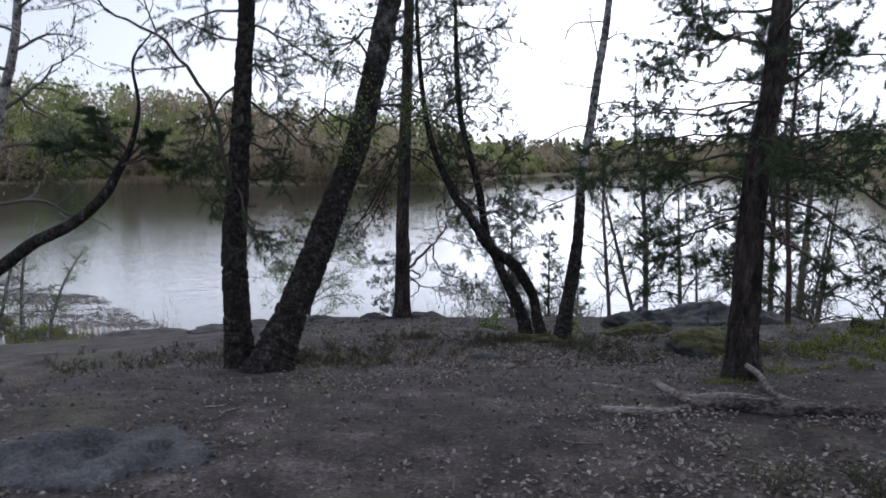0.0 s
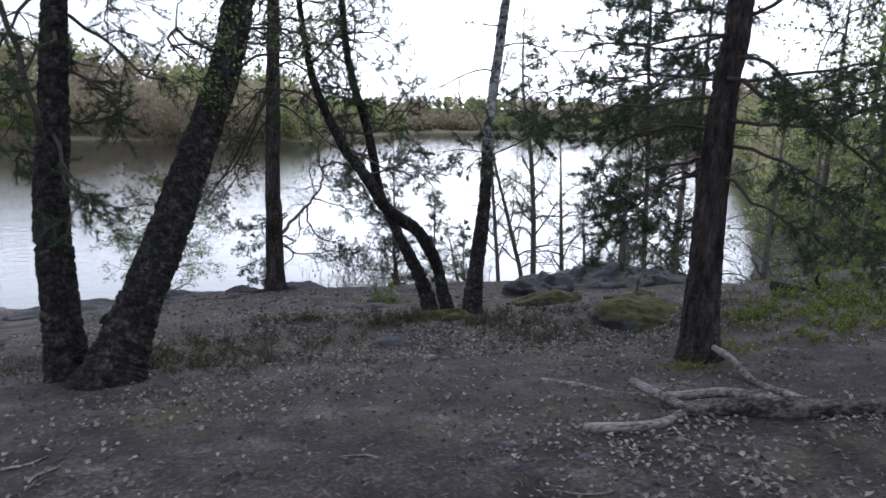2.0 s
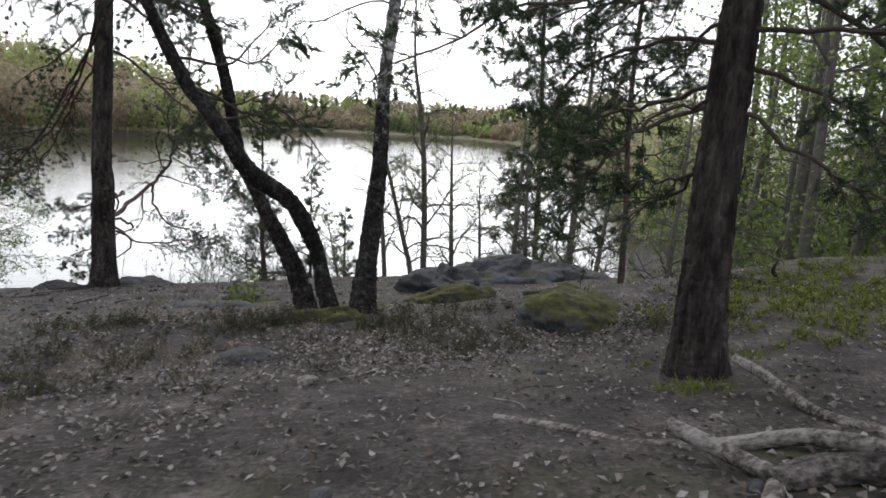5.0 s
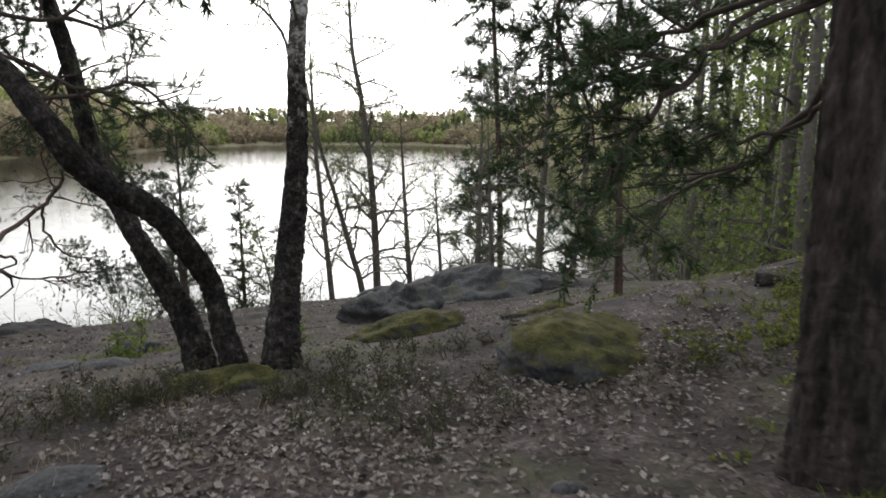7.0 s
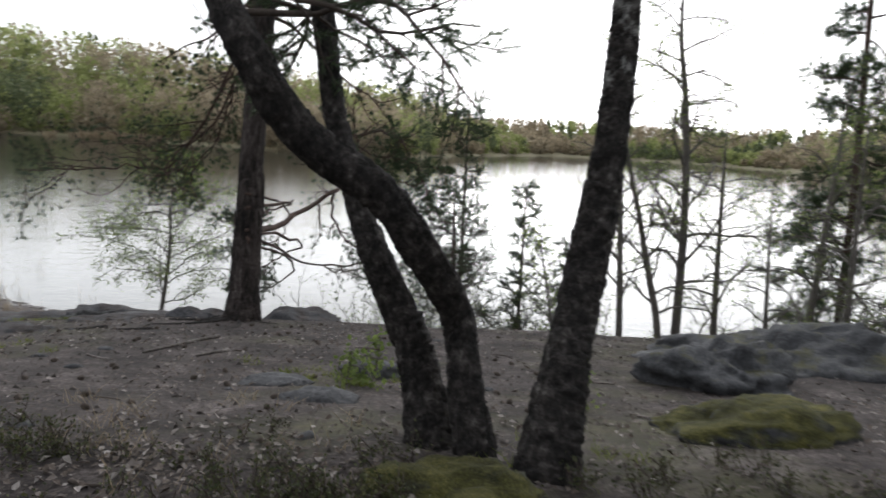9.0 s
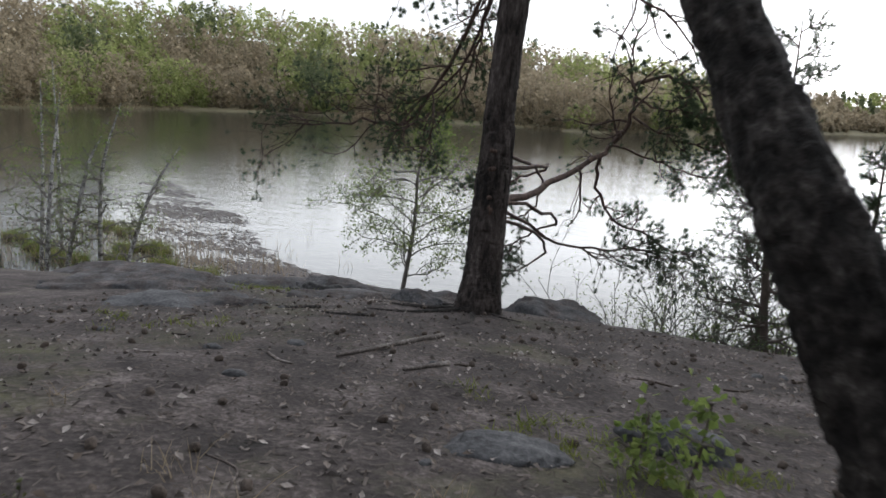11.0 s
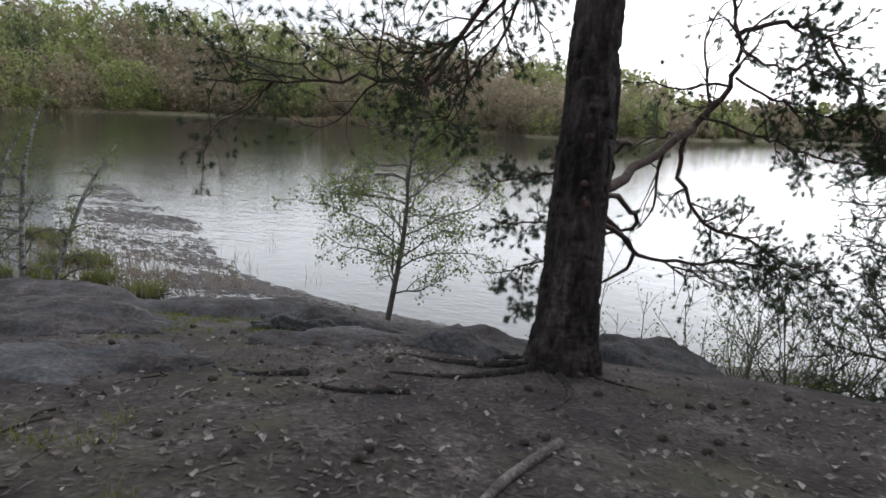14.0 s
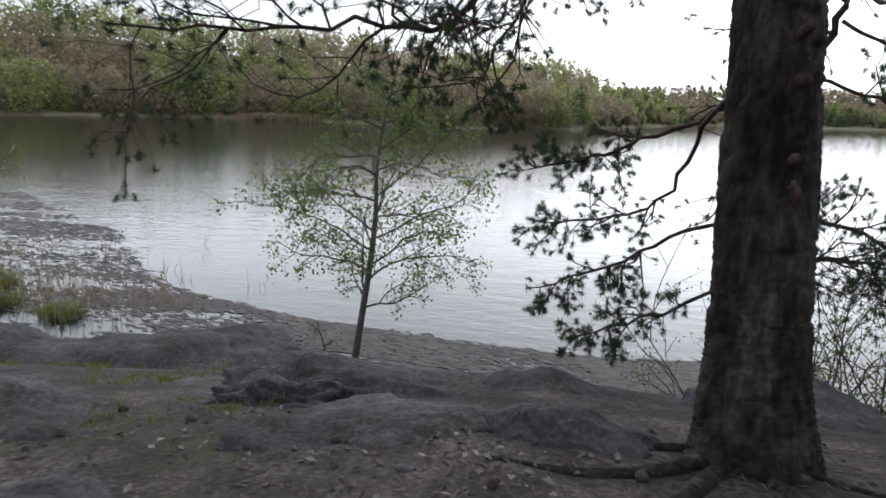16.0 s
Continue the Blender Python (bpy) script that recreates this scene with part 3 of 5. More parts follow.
trunk, S = trunk_mesh("trunk", PINE_R, PINEBARK, None, 31, 60, 0.03, 0.05, 0.7, plates=(13, 0.42, 0.016))
G = Growth(101)
for ctrl, r in (([(3.47, 7.44, 0.86), (3.12, 7.75, 0.66), (2.79, 7.75, 0.42), (2.63, 7.75, 0.29), (2.5, 7.75, 0.07), (2.38, 7.75, -0.08)], 0.017),
                ([(3.47, 7.44, 0.95), (3.12, 7.75, 0.7), (2.7, 7.75, 0.52), (2.3, 7.75, 0.42)], 0.014),
                ([(3.45, 7.45, 0.45), (3.4, 7.8, 0.31), (3.16, 7.95, 0.27), (2.85, 8.1, 0.18)], 0.013),
                ([(3.55, 7.48, 1.68), (3.0, 8.0, 1.75), (2.2, 8.63, 1.62), (1.9, 8.8, 1.5)], 0.016),
                ([(3.6, 7.5, 2.1), (2.64, 8.43, 2.05), (2.0, 8.8, 1.9)], 0.016),
                ([(3.65, 7.55, 2.3), (3.1, 8.2, 2.4), (2.5, 8.7, 2.6)], 0.014),
                ([(3.5, 7.46, 1.0), (3.5, 8.2, 0.85), (3.45, 8.9, 0.72), (3.4, 9.6, 0.52)], 0.019),
                ([(3.48, 7.46, 0.6), (3.9, 8.3, 0.15), (4.25, 9.2, -0.12), (4.5, 10.0, -0.3)], 0.019),
                ([(3.48, 7.36, 0.80), (3.8, 6.95, 0.48), (4.11, 6.9, 0.33), (4.67, 6.9, 0.12), (5.1, 6.8, -0.1)], 0.016),
                ([(3.46, 7.36, 1.7), (4.1, 7.0, 1.35), (4.6, 6.7, 0.9), (5.0, 6.5, 0.65)], 0.022)):
    G.limb(None, None, 1, r, 2, 0.2, 0.5, 9, 0.3, 0.9, leaf_step=0.12, control=ctrl, kid=0.7)
for i in range(34):
    z = 1.1 + i * 0.115 if i < 16 else 2.95 + (i - 16) * 0.22
    ang = i * 2.4 + G.g.uniform(-0.4, 0.4)
    p, r = on_trunk(S, z)
    G.limb(p, (math.cos(ang), math.sin(ang), G.g.uniform(-0.05, 0.3)), G.g.uniform(1.7, 3.0) * (1 - i * 0.012), 0.019, 2, 0.22, 0.55, 8, 0.3, 0.85, leaf_step=0.07, flat=0.6, kid=0.85)
settle(tree, [trunk])
crown(tree, G, 1, apart=True, length=0.068, count=26, width=0.0046, scatter=0.02)

PINE_2 = [(-1.02, 17.02, -2.76, 0.264), (-1.01, 17.14, -2.34, 0.214), (-1.01, 17.22, -1.92, 0.201), (-1.01, 17.34, -1.29, 0.187), (-1.01, 17.46, -0.76, 0.175), (-1.02, 17.57, -0.22, 0.166), (-0.93, 18.10, 2.60, 0.150), (-0.85, 18.50, 5.40, 0.130), (-0.75, 18.80, 9.50, 0.070), (-0.75, 18.80, 12.00, 0.020)]
tree = thing("pine_tree", "tall straight pine with plated bark at the brink above the lake", "tree", (-1.02, 17.02, -2.68))
trunk, S = trunk_mesh("trunk", PINE_2, PINEBARK, None, 32, 64, 0.03, 0.05, 0.8, plates=(13, 0.42, 0.017))
settle(tree, [trunk])
G = Growth(102, 0.0028, 0.97)
P2_LIMBS = [
    ([(-0.98, 17.1, -1.55), (-0.75, 18.8, -1.42), (-0.18, 20.23, -1.05), (0.19, 20.17, -0.54), (0.23, 20.17, -0.16), (0.09, 20.19, 0.3), (0.3, 20.3, 0.9)], 0.048, 4),
    ([(0.15, 20.2, -0.1), (0.57, 20.31, 0.07), (0.92, 20.23, -0.04), (1.13, 20.17, -0.31), (1.41, 20.08, -0.78), (1.64, 20.0, -1.29)], 0.03, 9),
    ([(-0.19, 20.23, -1.07), (-0.22, 20.23, -1.54), (0.07, 20.19, -1.99), (0.56, 20.1, -2.14), (0.93, 20.0, -2.33), (1.3, 20.0, -2.4)], 0.028, 8),
    ([(-0.9, 17.1, 2.4), (-1.3, 18.4, 1.4), (-1.95, 18.99, 0.1), (-2.66, 18.82, -0.45), (-3.3, 18.6, -0.3)], 0.03, 10),
    ([(-0.9, 17.1, 2.0), (-1.6, 18.6, 0.9), (-2.51, 18.76, -0.6), (-3.2, 18.61, -0.72), (-3.89, 18.33, -0.80), (-4.53, 17.94, -0.82)], 0.03, 10),
    ([(-0.9, 17.1, 1.6), (-1.5, 18.4, 0.6), (-1.91, 18.99, -0.1), (-2.36, 18.9, -0.83), (-2.45, 18.88, -1.25)], 0.024, 9),
    ([(-0.98, 17.1, -1.1), (-0.74, 19.2, -1.2), (-1.21, 19.77, -1.41), (-1.63, 19.8, -1.6), (-2.17, 19.8, -1.67)], 0.026, 9),
    ([(-0.98, 17.1, -1.4), (-0.6, 19.2, -1.9), (-1.05, 19.75, -2.26), (-1.56, 19.8, -2.54), (-2.12, 19.8, -2.73)], 0.024, 8),
    ([(-0.98, 17.1, -1.5), (-0.6, 18.7, -2.2), (-1.23, 19.27, -2.74), (-1.72, 19.31, -2.98)], 0.022, 8),
    ([(-0.98, 17.1, -0.9), (-0.9, 19.3, -1.3), (-1.04, 19.75, -1.89), (-1.59, 19.8, -2.11), (-2.14, 19.8, -2.14)], 0.022, 8),
    ([(-0.98, 17.3, -1.5), (-0.5, 19.4, -2.3), (0.12, 20.1, -2.43), (0.7, 20.1, -2.36), (1.1, 20.1, -2.5), (1.6, 20.1, -2.56)], 0.022, 12),
    ([(0.21, 20.15, -0.22), (0.59, 20.1, -0.42), (0.86, 20.1, -0.37), (1.32, 20.1, -0.52), (1.9, 20.0, -0.6)], 0.018, 8),
    ([(0.2, 20.15, -0.5), (0.68, 20.1, -0.76), (1.36, 20.1, -0.9), (2.0, 20.0, -1.1)], 0.016, 8),
    ([(-0.1, 20.2, -0.9), (0.48, 20.1, -1.06), (0.86, 20.1, -1.2), (1.41, 20.1, -1.29), (1.9, 20.0, -1.5)], 0.016, 8),
]
for n, (ctrl, r, kids) in enumerate(P2_LIMBS):
    low = 6 <= n <= 9
    G.limb(None, None, 1, r, 2, 0.1, 0.6, kids + (5 if low else 9), 0.55 if low else 0.25, 0.9, leaf_step=0.3, control=ctrl, kid=0.26 if low else 0.5)
for i in range(18):
    z = 1.6 + i * 0.34
    ang = i * 2.4
    p, r = on_trunk(S, z)
    G.limb(p, (math.cos(ang), math.sin(ang), G.g.uniform(-0.2, 0.25)), G.g.uniform(1.6, 3.0), 0.03, 2, 0.15, 0.6, 8, 0.3, 0.9, leaf_step=0.07)
crown(tree, G, 2, bark=PINEUPPER, apart=True, length=0.052, count=60, width=0.0022, lean=2.6, trail=0.6)

# two old trees at one foot: an upright one and a leaning one
TREE_A = [(-2.63, 8.40, -1.25, 0.206), (-2.70, 8.56, -0.58, 0.171), (-2.75, 8.73, 0.30, 0.157), (-2.73, 8.92, 1.11, 0.136), (-2.69, 9.11, 2.09, 0.122), (-2.68, 9.30, 2.85, 0.111), (-2.67, 9.48, 3.63, 0.108), (-2.60, 9.50, 6.50, 0.070), (-2.60, 9.50, 10.00, 0.020)]
tree = thing("pine_tree", "dark upright pine with crooked hanging limbs, beside a leaning birch", "tree", (-2.63, 8.40, -1.2))
trunk, S = trunk_mesh("trunk", TREE_A, DARKBARK, None, 33, 40, 0.022, 0.07, 0.5, plates=(12, 0.085, 0.021))
settle(tree, [trunk])
G = Growth(103)
G.limb(None, None, 1, 0.03, 2, 0.2, 0.5, 6, 0.4, 0.9, leaf_step=0.1, control=[(-2.66, 8.39, 1.1), (-2.85, 8.5, 2.0), (-3.3, 8.4, 2.8), (-3.9, 8.2, 3.2), (-4.3, 8.0, 3.5)])
for i in range(30):
    z = 0.7 + i * 0.2
    ang = i * 2.4 + 0.3
    p, r = on_trunk(S, z)
    G.limb(p, (math.cos(ang), math.sin(ang) + 0.2, -0.15), G.g.uniform(0.8, 1.8), 0.02, 2, 0.25, 0.7, 8, 0.3, 0.9, leaf_step=0.06)
crown(tree, G, 3, apart=True, length=0.062, count=24, width=0.0026)

LEAN = [(-2.19, 8.09, -1.22, 0.302), (-1.99, 8.39, -0.61, 0.219), (-1.75, 8.78, 0.06, 0.196), (-1.50, 9.17, 0.79, 0.179), (-1.22, 9.54, 1.65, 0.168), (-0.99, 9.82, 2.62, 0.163), (-0.75, 10.01, 3.76, 0.155), (-0.20, 10.10, 6.50, 0.090), (0.00, 10.10, 10.00, 0.030)]
tree = thing("birch_tree", "old leaning birch with rough black and grey bark", "tree", (-2.17, 8.09, -1.2))
trunk, S = trunk_mesh("trunk", LEAN, LEANBARK, None, 34, 40, 0.022, 0.07, 0.5, plates=(12, 0.085, 0.021))
settle(tree, [trunk])
G = Growth(104)
for i in range(22):
    z = 1.6 + i * 0.3
    ang = i * 2.4 + 1.0
    p, r = on_trunk(S, z)
    G.limb(p, (math.cos(ang), math.sin(ang), 0.5), G.g.uniform(1.0, 2.2), 0.02, 2, 0.3, 0.6, 8, 0.25, 0.8, leaf_step=0.09)
crown(tree, G, 4, "leaves", TWIG, True, size=0.032, count=5, scatter=0.07)

TWIN_L = [(1.49, 11.27, -1.60, 0.129), (1.435, 11.47, -1.30, 0.109), (1.334, 11.57, -1.03, 0.099), (1.144, 11.62, -0.65, 0.084), (1.018, 11.83, -0.37, 0.076), (0.837, 12.16, 0.09, 0.070), (0.756, 12.25, 0.55, 0.068), (0.667, 12.33, 1.05, 0.066), (0.34, 12.40, 2.40, 0.055), (0.25, 12.40, 4.60, 0.027), (0.25, 12.40, 6.50, 0.009)]
TWIN_R = [(1.735, 11.06, -1.60, 0.107), (1.66, 11.23, -1.25, 0.092), (1.60, 11.36, -0.90, 0.086), (1.36, 11.10, -0.48, 0.088), (1.205, 11.07, -0.27, 0.089), (0.83, 11.06, -0.01, 0.086), (0.60, 11.02, 0.32, 0.080), (0.388, 11.24, 0.64, 0.076), (0.206, 11.46, 0.90, 0.071), (-0.20, 11.61, 1.90, 0.051), (-0.40, 11.70, 3.60, 0.032), (-0.40, 11.70, 6.00, 0.011)]
tree = thing("pine_tree", "crooked twin-stemmed pine with rough dark mossy bark", "tree", (1.55, 11.1, -1.55))
trunk_l, SL = trunk_mesh("trunk", TWIN_L, DARKBARK, None, 35, 40, 0.022, 0.07, 0.35, plates=(12, 0.085, 0.021))
trunk_r, SR = trunk_mesh("trunk", TWIN_R, DARKBARK, None, 36, 40, 0.022, 0.07, 0.35, plates=(12, 0.085, 0.021))
settle(tree, [trunk_l, trunk_r])
G = Growth(105)
for i in range(34):
    S, z = (SL, 0.55 + i * 0.13) if i % 2 else (SR, 0.5 + i * 0.15)
    ang = i * 2.4 + 1.0 if i % 4 else 0.4 * math.sin(i)
    p, r = on_trunk(S, min(z, 5.8))
    G.limb(p, (math.cos(ang), math.sin(ang), 0.25), G.g.uniform(0.9, 2.0), 0.018, 2, 0.25, 0.7, 8, 0.25, 0.9, leaf_step=0.06)
crown(tree, G, 5, apart=True, length=0.065, count=24, width=0.0026)

BIRCH = [(2.03, 10.93, -1.58, 0.167), (2.19, 11.31, -1.06, 0.117), (2.33, 11.61, -0.59, 0.111), (2.45, 11.83, 0.01, 0.095), (2.51, 11.98, 0.56, 0.086), (2.55, 12.05, 1.19, 0.077), (2.73, 12.40, 1.90, 0.078), (2.87, 12.45, 3.00, 0.070), (3.05, 12.50, 4.30, 0.060), (3.20, 12.50, 7.00, 0.035), (3.20, 12.50, 9.00, 0.012)]
tree = thing("birch_tree", "birch with black cracked foot and white upper bark", "tree", (2.03, 10.94, -1.52))
trunk, S = trunk_mesh("trunk", BIRCH, OLDBIRCH, None, 37, 40, 0.022, 0.07, 0.5, plates=(12, 0.085, 0.021))
settle(tree, [trunk])
G = Growth(106)
for i in range(20):
    z = 0.9 + i * 0.38
    ang = i * 2.4 + 2.0
    p, r = on_trunk(S, z)
    G.limb(p, (math.cos(ang), math.sin(ang), 0.8), G.g.uniform(0.8, 1.8), 0.016, 2, 0.3, 0.6, 6, 0.3, 0.8, leaf_step=0.1)
crown(tree, G, 6, "leaves", GREYTWIG, True, size=0.03, count=4, scatter=0.07)


# ---- far shores: woods as joined stuff ----
def far_woods():
    g = np.random.default_rng(77)
    heaps = {"green": Heap(), "bare": Heap(), "pine": Heap(), "stems": Heap()}
    for _ in range(4600):
        az = g.uniform(-78, 56)
        a = math.radians(az)
        D = float(shore_d(az))
        over = 98 * g.uniform() ** 1.5 + g.uniform(0, 4) if D > 150 else abs(g.normal()) * 16 + g.uniform(0, 6)
        if D < 30 or D + over < 36 or (D < 120 and g.uniform() < 0.35):
            continue
        x, y = (D + over) * math.sin(a), 10 + (D + over) * math.cos(a)
        z = gz(x, y)
        if z < WATER_Z + 0.15:
            continue
        d = D + over
        patch = 1.3 * bumps(x, y, 21, 16) + 0.5 * bumps(x, y, 22, 7) + g.normal() * 0.1
        kind = "pine" if patch > 0.42 else "bare" if patch < 0.06 else "green"
        h = g.uniform(9, 18) * (0.55 if over < 5 else 1.0) * (0.55 if d < 110 else float(np.interp(az, [-30, -14, 0, 5, 30, 36], [1.0, 0.85, 0.75, 0.5, 0.5, 0.7]))) * (1.15 if kind == "pine" and az < 2 else 1)
        n = int(np.clip(20000 / d, 64, 200))
        r = h * (0.17 if kind == "pine" else 0.29)
        u = g.uniform(0.08 if kind != "pine" else 0.25, 1, n)
        prof = np.sin(np.clip(u * 1.02, 0, 1) ** (1.3 if kind != "pine" else 0.8) * np.pi) ** 0.7 + 0.12
        th = g.uniform(0, 6.28, n)
        wave = 1 + 0.35 * np.sin(3 * th + u * 9 + g.uniform(0, 6))
        rad = r * prof * wave * np.sqrt(g.uniform(0.1, 1, n))
        c = np.stack([x + rad * np.cos(th), y + rad * np.sin(th), z + h * u], 1)
        s = np.clip(0.0024 * d, 0.15, 0.9) * g.uniform(0.5, 1.5, (n, 1))
        d1, d2 = g.normal(size=(n, 3)), g.normal(size=(n, 3))
        d1 /= np.linalg.norm(d1, axis=1)[:, None]
        d2 /= np.linalg.norm(d2, axis=1)[:, None]
        V = np.stack([c - d1 * s, c + d2 * s * 0.7, c + d1 * s, c - d2 * s * 0.6], 1).reshape(-1, 3)
        i = np.arange(n)[:, None] * 4
        heaps[kind].add(V, i + np.array([[0, 1, 2, 3]]))
        if g.uniform() < 0.6:
            continue
        w = h * 0.007
        V, Qd, caps = tube([(x, y, z - 0.3), (x + g.normal() * 0.2, y, z + h * 0.5), (x + g.normal() * 0.4, y, z + h * 0.92)], [w, w * 0.7, w * 0.2], 4)
        heaps["stems"].add(V, Qd)
    # the three foliage materials hold the painted haze, the stems do not
    for key, m, label in (("green", HAZEGREEN, "far woods in fresh olive-green spring leaf, haze put into the colour"), ("bare", HAZEBARE, "far woods still bare, brown-grey twigs paled by painted haze"),
                          ("pine", HAZEPINE, "far dark green pines and spruces, lightened by haze in the colour"), ("stems", GREYTWIG, "far pale tree stems along the shore")):
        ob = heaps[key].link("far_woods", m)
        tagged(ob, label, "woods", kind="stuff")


far_woods()


# ---- thin trees, saplings and shrubs along the brink ----
def thin_tree(name, label, control, bark, seed, limbs=12, reach=0.8, up=0.6, kind="leaves", first=0.35, level=2, kids=5, group="", droop=0.2, flare=0.2, kid=1.25, **kw):
    """A slender tree from control points; its foot is carried down to the ground."""
    C = [tuple(c) for c in control]
    x, y, z, r = C[0]
    foot = gz(x, y)
    if z > foot + 0.05:
        d = (np.array(C[0][:3]) - np.array(C[1][:3]))
        d = d / max(abs(d[2]), 0.2) * (z - foot)
        C = [(x + 0.5 * d[0], y + 0.5 * d[1], foot, r * 1.15)] + C
    tree = thing(name, label, "shrub" if "shrub" in name else "tree", (C[0][0], C[0][1], foot), group)
    trunk, S = trunk_mesh("trunk", C, bark, None, seed, 10, 0.12, 0.05, flare)
    G = Growth(seed, 0.0042 if C[0][1] > 15 else 0.0026)
    top, low = S[-1, 2], S[0, 2]
    for i in range(limbs):
        zz = low + (top - low) * (first + (0.98 - first) * (i + 0.5) / limbs)
        ang = i * 2.4 + G.g.uniform(-0.5, 0.5)
        p, rr = on_trunk(S, zz)
        L = reach * G.g.uniform(0.6, 1.15) * (1.1 - 0.75 * (i / limbs))
        G.limb(p, (math.cos(ang), math.sin(ang), up), L, max(rr * 0.4, 0.008), level, droop, 0.5, kids, 0.25, 0.8, leaf_step=kw.get("leaf_step", 0.1), kid=kid)
    settle(tree, [trunk])
    kw.pop("leaf_step", None)
    crown(tree, G, seed, kind, GREYTWIG if kind == "leaves" else TWIG, **kw)
    return tree


thin_tree("sapling", "young grey-barked tree with budding leaves at the brink", [(5.01, 19.16, -3.3, 0.06), (4.87, 19.21, -1.5, 0.05), (4.74, 19.24, 0.13, 0.035), (4.7, 19.3, 2.2, 0.008)], GREYTWIG, 201, 26, 1.1, 0.8, size=0.035, count=4, group="saplings along the brink")
thin_tree("sapling", "leaning young grey-barked tree with budding leaves", [(5.79, 19.44, -3.23, 0.065), (5.59, 19.51, -2.35, 0.06), (5.31, 19.61, -1.21, 0.05), (4.96, 19.72, 0.13, 0.035), (4.6, 19.8, 2.0, 0.008)], GREYTWIG, 202, 26, 1.1, 0.8, size=0.035, count=4, group="saplings along the brink")
thin_tree("alder_tree", "slender grey alder with bare crooked limbs", [(6.3, 19.86, -3.17, 0.085), (6.25, 19.88, -1.59, 0.077), (6.16, 19.92, -0.18, 0.066), (6.01, 19.97, 1.07, 0.055), (5.83, 20.04, 2.28, 0.038), (5.8, 20.1, 4.6, 0.01)], GREYTWIG, 203, 38, 1.7, 0.7, first=0.35, kids=7, size=0.035, count=4)
for k, (x, y, z1, seed) in enumerate(((8.9, 23.3, 1.2, 211), (10.4, 22.5, 2.0, 212), (11.8, 21.5, 4.6, 213), (9.6, 17.3, 0.6, 214), (11.1, 16.2, 2.2, 215), (7.5, 18.6, -0.3, 216), (8.4, 18.0, 0.9, 217), (10.5, 18.6, 1.5, 218), (3.9, 18.6, -1.2, 219), (13.6, 17.5, 2.5, 220))):
    g0 = gz(x, y)
    g_ = np.random.default_rng(seed)
    lean = g_.normal(size=2) * 0.35
    h = z1 - g0
    thin_tree("sapling", "slender leaning sapling with fine twigs and first leaves", [(x, y, g0, 0.012 * h), (x + lean[0] * 0.5, y + lean[1] * 0.5, g0 + 0.4 * h, 0.009 * h), (x + lean[0], y + lean[1], g0 + 0.75 * h, 0.005 * h), (x + lean[0] * 1.3, y + lean[1] * 1.3, z1, 0.004)], GREYTWIG, seed, 24, 0.22 * h, 0.7, first=0.25, size=0.04, count=3, group="saplings along the brink")

SMALLPINE = (((2.26, 20.4), 0.85, 221, 1.05), ((3.37, 20.0), -0.66, 222, 0.7), ((4.4, 20.6), -1.6, 223, 0.6))
for (x, y), top, seed, reach in SMALLPINE:
    g0 = gz(x, y)
    h = top - g0
    thin_tree("young_pine", "young pine with upturned needle shoots below the brink", [(x, y, g0, 0.05), (x - 0.03, y, g0 + 0.5 * h, 0.038), (x - 0.06, y, top, 0.008)], TWIG, seed, 40, reach, 0.45, "needles", 0.15, 2, 7, group="young pines below the brink", droop=-0.25, kid=1.9, leaf_step=0.06, length=0.055, count=15, width=0.0034)
thin_tree("pine_tree", "tall thin pine with sparse dark crown on the cove's bank", [(12.6, 24.6, -5.5, 0.12), (12.52, 24.49, -4.50, 0.104), (12.45, 24.53, -1.37, 0.093), (12.34, 24.60, 1.13, 0.08), (12.19, 24.70, 4.31, 0.06), (12.1, 24.7, 7.5, 0.02)], PINEUPPER, 224, 46, 2.2, 0.1, "needles", 0.25, 2, 7, length=0.11, count=26, width=0.006, per=2, scatter=0.08)
thin_tree("young_pine", "young pine with dark needles leaning over the brink", [(2.15, 18.6, -3.6, 0.05), (2.0, 18.8, -2.2, 0.04), (1.95, 18.9, -0.9, 0.01)], TWIG, 225, 18, 0.8, 0.3, "needles", 0.25, 2, 7, group="young pines below the brink", kid=1.9, leaf_step=0.06, length=0.05, count=14, width=0.0026)

thin_tree("pine_tree", "young pine with dark drooping boughs beyond the mossy boulder", [(6.45, 12.0, gz(6.45, 12.0), 0.055), (6.4, 12.0, -0.6, 0.045), (6.3, 12.05, 0.9, 0.038), (6.35, 12.1, 2.6, 0.03), (6.4, 12.1, 3.8, 0.01)], PINEUPPER, 226, 26, 1.6, 0.1, "needles", 0.38, 2, 7, droop=0.1, kid=1.1, leaf_step=0.1, length=0.065, count=18, width=0.0030, scatter=0.02)
for x, y, h, seed in ((1.08, 12.95, 0.4, 227), (0.85, 13.1, 0.28, 228), (2.55, 12.6, 0.34, 229)):
    thin_tree("leafy_sprout", "small sprout with fresh yellow-green leaves in the soil", [(x, y, gz(x, y), 0.008), (x + 0.03, y, gz(x, y) + 0.5 * h, 0.006), (x + 0.05, y + 0.02, gz(x, y) + h, 0.003)], TWIG, seed, 8, 0.2, 0.4, first=0.3, level=1, kids=4, size=0.05, count=4, scatter=0.05, group="leafy sprouts")

